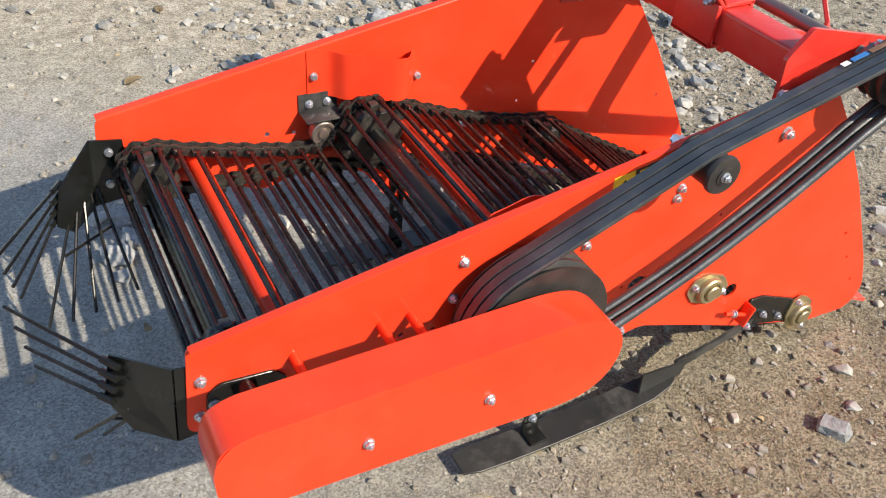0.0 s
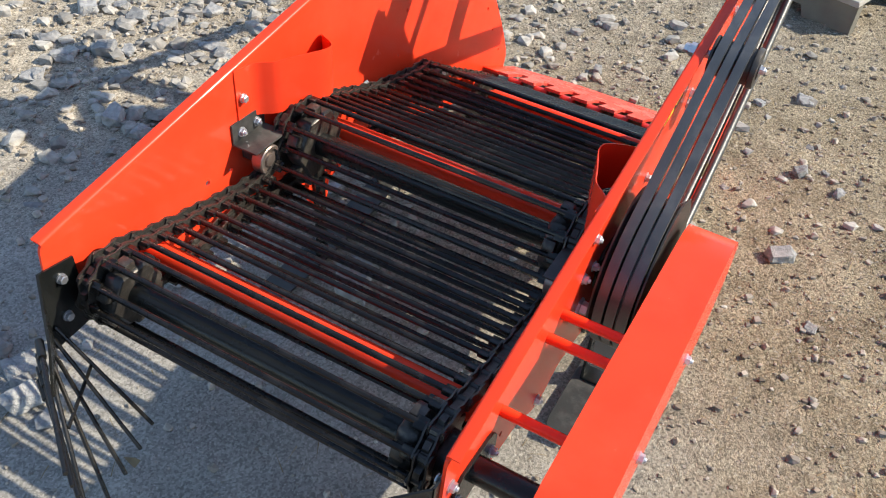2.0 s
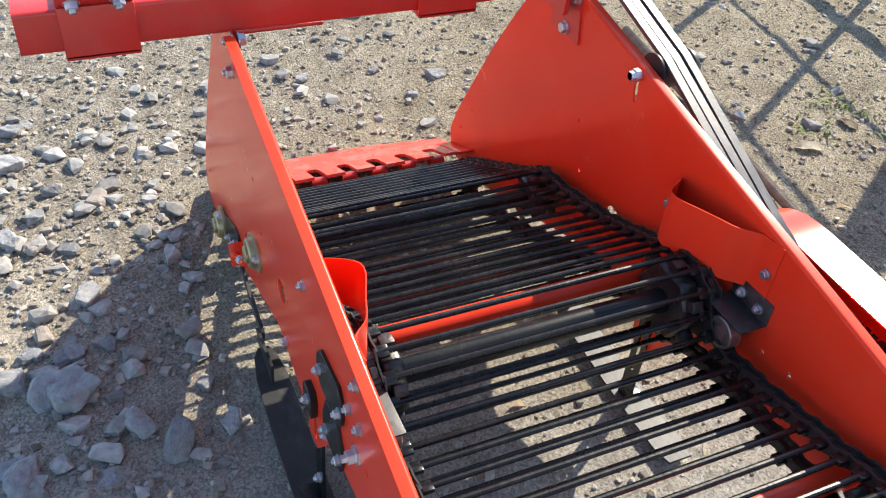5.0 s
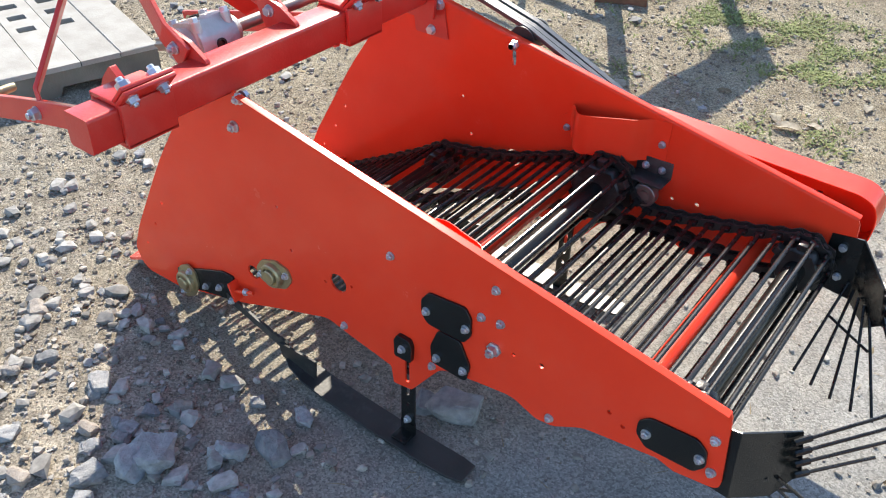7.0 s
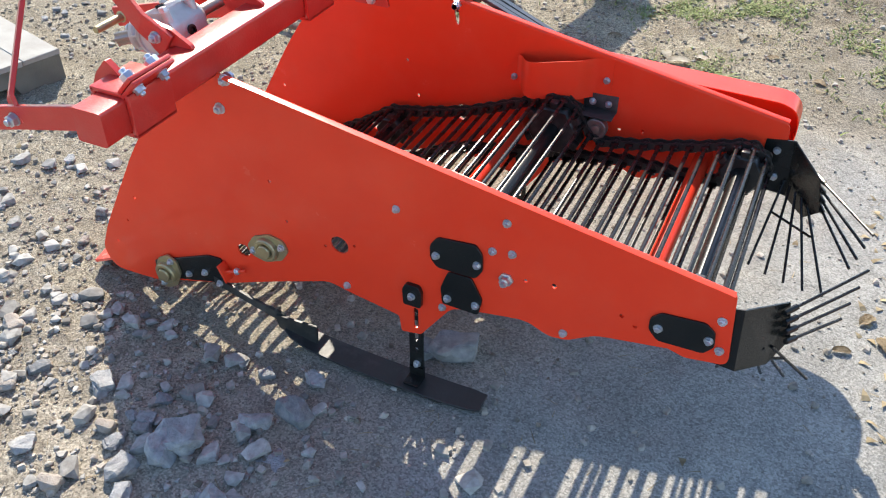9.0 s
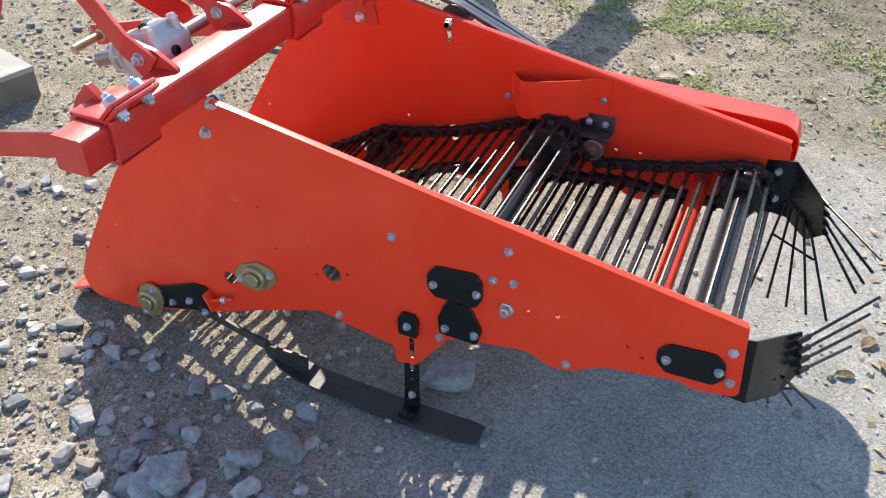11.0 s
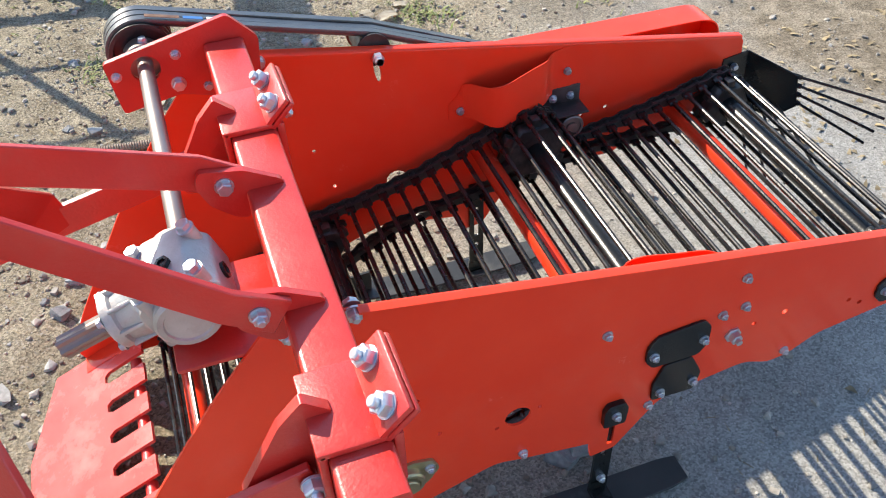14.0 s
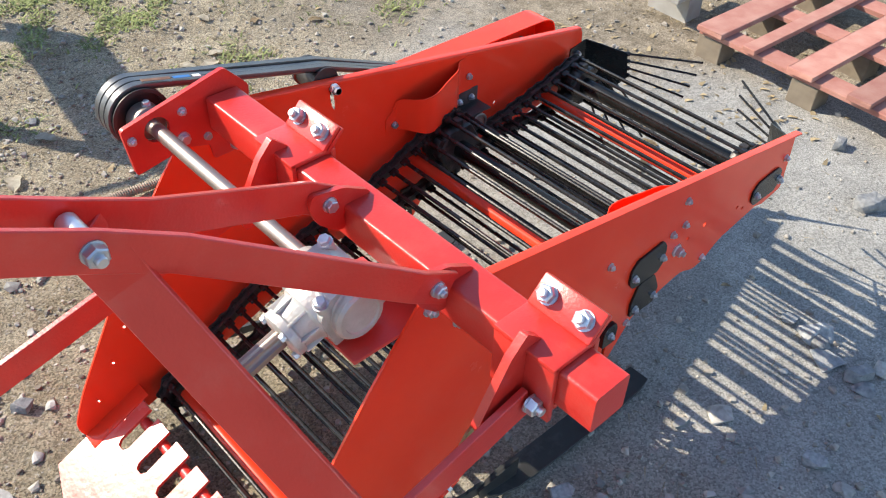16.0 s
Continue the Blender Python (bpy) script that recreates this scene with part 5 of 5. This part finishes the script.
def dry_leaf(x, y, size, spin, pale):
    bm = bmesh.new()
    rows = []
    for i in range(7):
        u = i / 6
        w = 0.30 * math.sin(math.pi * (0.06 + 0.92 * u)) * (1 + 0.25 * math.sin(9 * u))
        z = 0.10 * math.sin(3.1 * u) + 0.02
        rows.append([bm.verts.new((u - 0.5, s * w, z + 0.07 * abs(s))) for s in (-1, 0, 1)])
    for a, b in zip(rows, rows[1:]):
        for j in range(2):
            bm.faces.new((a[j], a[j + 1], b[j + 1], b[j]))
    bmesh.ops.solidify(bm, geom=list(bm.faces), thickness=0.02)
    ob = new("dry_leaf", mesh_of("dry_leaf", bm, PALE if pale else DRY))
    ob.matrix_basis = Matrix.Translation((x, y, lump(x, y) + 0.002)) @ Matrix.Rotation(spin, 4, "Z") @ Matrix.Scale(size, 4)
    tagged(ob, "pale bleached dry leaf on the ground" if pale else "brown curled dry leaf on the ground", "leaf", "dry leaves")


PALE = material("bleached_leaf", (0.60, 0.56, 0.46), 0.8, second=(0.44, 0.38, 0.28), scale=6, amount=1, vary=0.15)
for i, (x, y, s, a, pale) in enumerate(((0.64, -0.385, 0.10, 0.4, 1), (0.70, -0.44, 0.08, 1.9, 1), (0.56, -0.47, 0.07, 2.8, 1), (1.10, -0.20, 0.10, 0.9, 1), (1.30, -0.33, 0.08, 2.2, 1), (1.48, -0.15, 0.09, 1.2, 1),
                                       (0.95, -0.55, 0.06, 0.2, 0), (-0.17, 0.93, 0.06, 1.0, 0), (-0.22, 1.02, 0.07, 2.1, 0), (-0.12, 1.08, 0.05, 0.3, 0), (-0.30, 0.80, 0.06, 2.7, 0), (-0.25, 0.55, 0.05, 1.4, 0),
                                       (0.30, -0.60, 0.06, 0.7, 0), (0.10, -0.45, 0.06, 2.5, 0), (0.45, -0.75, 0.07, 1.7, 1), (1.55, -0.38, 0.07, 0.1, 0), (-0.35, 1.25, 0.06, 0.8, 0), (0.03, 0.35, 0.05, 1.6, 0),
                                       (0.39, 2.78, 0.07, 0.5, 0), (0.60, 3.32, 0.06, 1.5, 0))):
    dry_leaf(x, y, s, a, pale)


# ---------------------------------------------------------------- pallets, reinforcing bar, board and brick
def plank_mesh(name, size, mat, seed):
    r = random.Random(seed)
    bm = bmesh.new()
    box(bm, (0, 0, 0), size, 0.003)
    for v in bm.verts:
        v.co += Vector((r.uniform(-1, 1), r.uniform(-1, 1), r.uniform(-1, 1))) * 0.0015
    return mesh_of(name, bm, mat, smooth=False)


def stained_pallet(x, y, turn):
    """Red-stained pallet: corner blocks, cross boards on them, gappy deck boards on top; local +x runs along its front edge."""
    pal = thing("pallet", "weathered red-stained wooden pallet with gaps between boards", "pallet", x, y, 0, "pallets in the yard")
    pal.rotation_euler = (0, 0, turn)
    z0 = -0.004
    for bx in (0.0, 0.42, 0.90):
        for by in (0.0, 0.35, 0.70):
            part("block", plank_mesh("block", (0.11, 0.10, 0.095), WOOD_DARK, 3), None, pal).location = (bx, by, z0)
    for k, by in enumerate((0.0, 0.35, 0.70)):
        part("cross_board", plank_mesh("cross_board", (1.02, 0.10, 0.020), WOOD_RED, k), None, pal).location = (-0.005, by, z0 + 0.096)
    for k, (bx, w) in enumerate(((-0.005, 0.115), (0.205, 0.055), (0.400, 0.105), (0.640, 0.090), (0.905, 0.110))):
        part("deck_board", plank_mesh("deck_board", (w, 0.84, 0.022), WOOD_RED, 9 + k), None, pal).location = (bx, -0.02, z0 + 0.117)
    return pal


stained_pallet(-0.885, 0.745, radians(87))
block = thing("timber_offcut", "pale raw timber offcut with a cracked end", "timber", -1.13, 0.46, 0)
part("timber", plank_mesh("timber", (0.10, 0.20, 0.11), WOOD_GREY, 77), None, block).location = (-0.05, -0.10, -0.003)
part("top_board", plank_mesh("top_board", (0.34, 0.12, 0.022), WOOD_GREY, 78), None, block).location = (-0.20, -0.02, 0.108)


def grey_pallet(x, y, turn):
    """Notched-stringer pallet with close, grey-white deck boards; local +x runs along its side."""
    pal = thing("pallet", "grey-white weathered wooden pallet with notched stringers", "pallet", x, y, 0, "pallets in the yard")
    pal.rotation_euler = (0, 0, turn)
    for k, by in enumerate((0.0, 0.38, 0.76)):
        bm = bmesh.new()
        out = [(0, 0), (0.18, 0), (0.20, 0.045), (0.38, 0.045), (0.40, 0), (0.80, 0), (0.82, 0.045), (1.00, 0.045), (1.02, 0), (1.20, 0), (1.20, 0.110), (0, 0.110)]
        plate(bm, [[Vector(p) for p in out]], 0.040, in_xz(0))
        part("stringer", bm, STRINGER, pal, smooth=False).location = (0, by, -0.004)
    for k in range(8):
        if k in (1, 2):
            bm = bmesh.new()
            slots = [rounded([(0.045, v), (0.115, v), (0.115, v + 0.055), (0.045, v + 0.055)], 0.006, 2) for v in (0.39, 0.53, 0.67)]
            plate(bm, [[Vector(p) for p in ((0, 0), (0.1475, 0), (0.1475, 0.82), (0, 0.82))]] + slots, 0.020, Matrix.Identity(4))
            board = part("deck_board", bm, WOOD_GREY, pal, "grey deck board with three slots", smooth=False)
        else:
            board = part("deck_board", plank_mesh("deck_board", (0.1475, 0.82, 0.020), WOOD_GREY, 40 + k), None, pal)
        board.location = (0.1505 * k, -0.010, 0.107)
    return pal


grey_pallet(2.775, 0.770, radians(73.5))
pal2 = [o for o in scene.objects if o.name.startswith("pallet.0") and o.parent is None][-1]
pal2.scale = (1, -1, 1)

bm = bmesh.new()
a, b = Vector((1.02, 0.165, 0.016)), Vector((2.30, 0.010, 0.030))
d = b - a
m = Matrix.Translation(a) @ d.to_track_quat("Z", "Y").to_matrix().to_4x4()
rings = []
for i in range(170):
    h = d.length * i / 170
    rings += [(h, 0.0135), (h + d.length / 510, 0.0165), (h + d.length / 255, 0.0135)]
lathe(bm, rings, m, 10)
bar_ob = new("reinforcing_bar", mesh_of("reinforcing_bar", bm, BAR_RUST))
tagged(bar_ob, "rusty ribbed reinforcing bar lying on the dirt", "steel bar")

bm = bmesh.new()
box(bm, (-0.125, -0.06, 0), (0.125, 0.06, 0.065), 0.004)
brick_ob = new("brick", mesh_of("brick", bm, RUST))
brick_ob.matrix_basis = pose(1.74, -1.17, lump(1.74, -1.17) - 0.002, 0, 0, 25)
tagged(brick_ob, "single orange-brown clay brick on the ground", "brick")

# an unseen board on two posts, added sunward of the machine to cast the shadow on the weeds
sign = thing("unseen_shadow_board", "unseen plain wooden board on two posts, added to cast a shadow", "notice board", 1.76, -1.80, 0)
for yy in (0.50, -0.42):
    part("post", plank_mesh("post", (0.06, 0.06, 1.30), WOOD_DARK, 81), None, sign).location = (0.12 * yy, yy, -0.01)
face = part("board", plank_mesh("board", (0.025, 1.05, 0.34), WOOD_GREY, 82), None, sign)
face.matrix_basis = pose(-0.085, -0.48, 0.93, 0, 0, -7)

# an unseen tubular rail fence, added from the board's first post on to cast the shadow lines across the ground by the
# reinforcing bar
fence = thing("unseen_rail_fence", "unseen thin rail fence with three rails, added for its shadow", "fence", 1.82, -1.30, 0)
along = Vector((1.0, -0.155, 0.0))
for run in (0.605, 1.21):
    foot = along * run
    bm = bmesh.new()
    tube(bm, foot + Vector((0, 0, -0.02)), foot + Vector((0, 0, 1.26)), 0.018, 12)
    part("post", bm, BLACK, fence)
for height, r in ((0.40, 0.028), (0.777, 0.013), (1.234, 0.013)):
    bm = bmesh.new()
    tube(bm, along * 0.02 + Vector((0, 0, height)), along * 1.25 + Vector((0, 0, height)), r, 12)
    part("rail", bm, BLACK, fence)
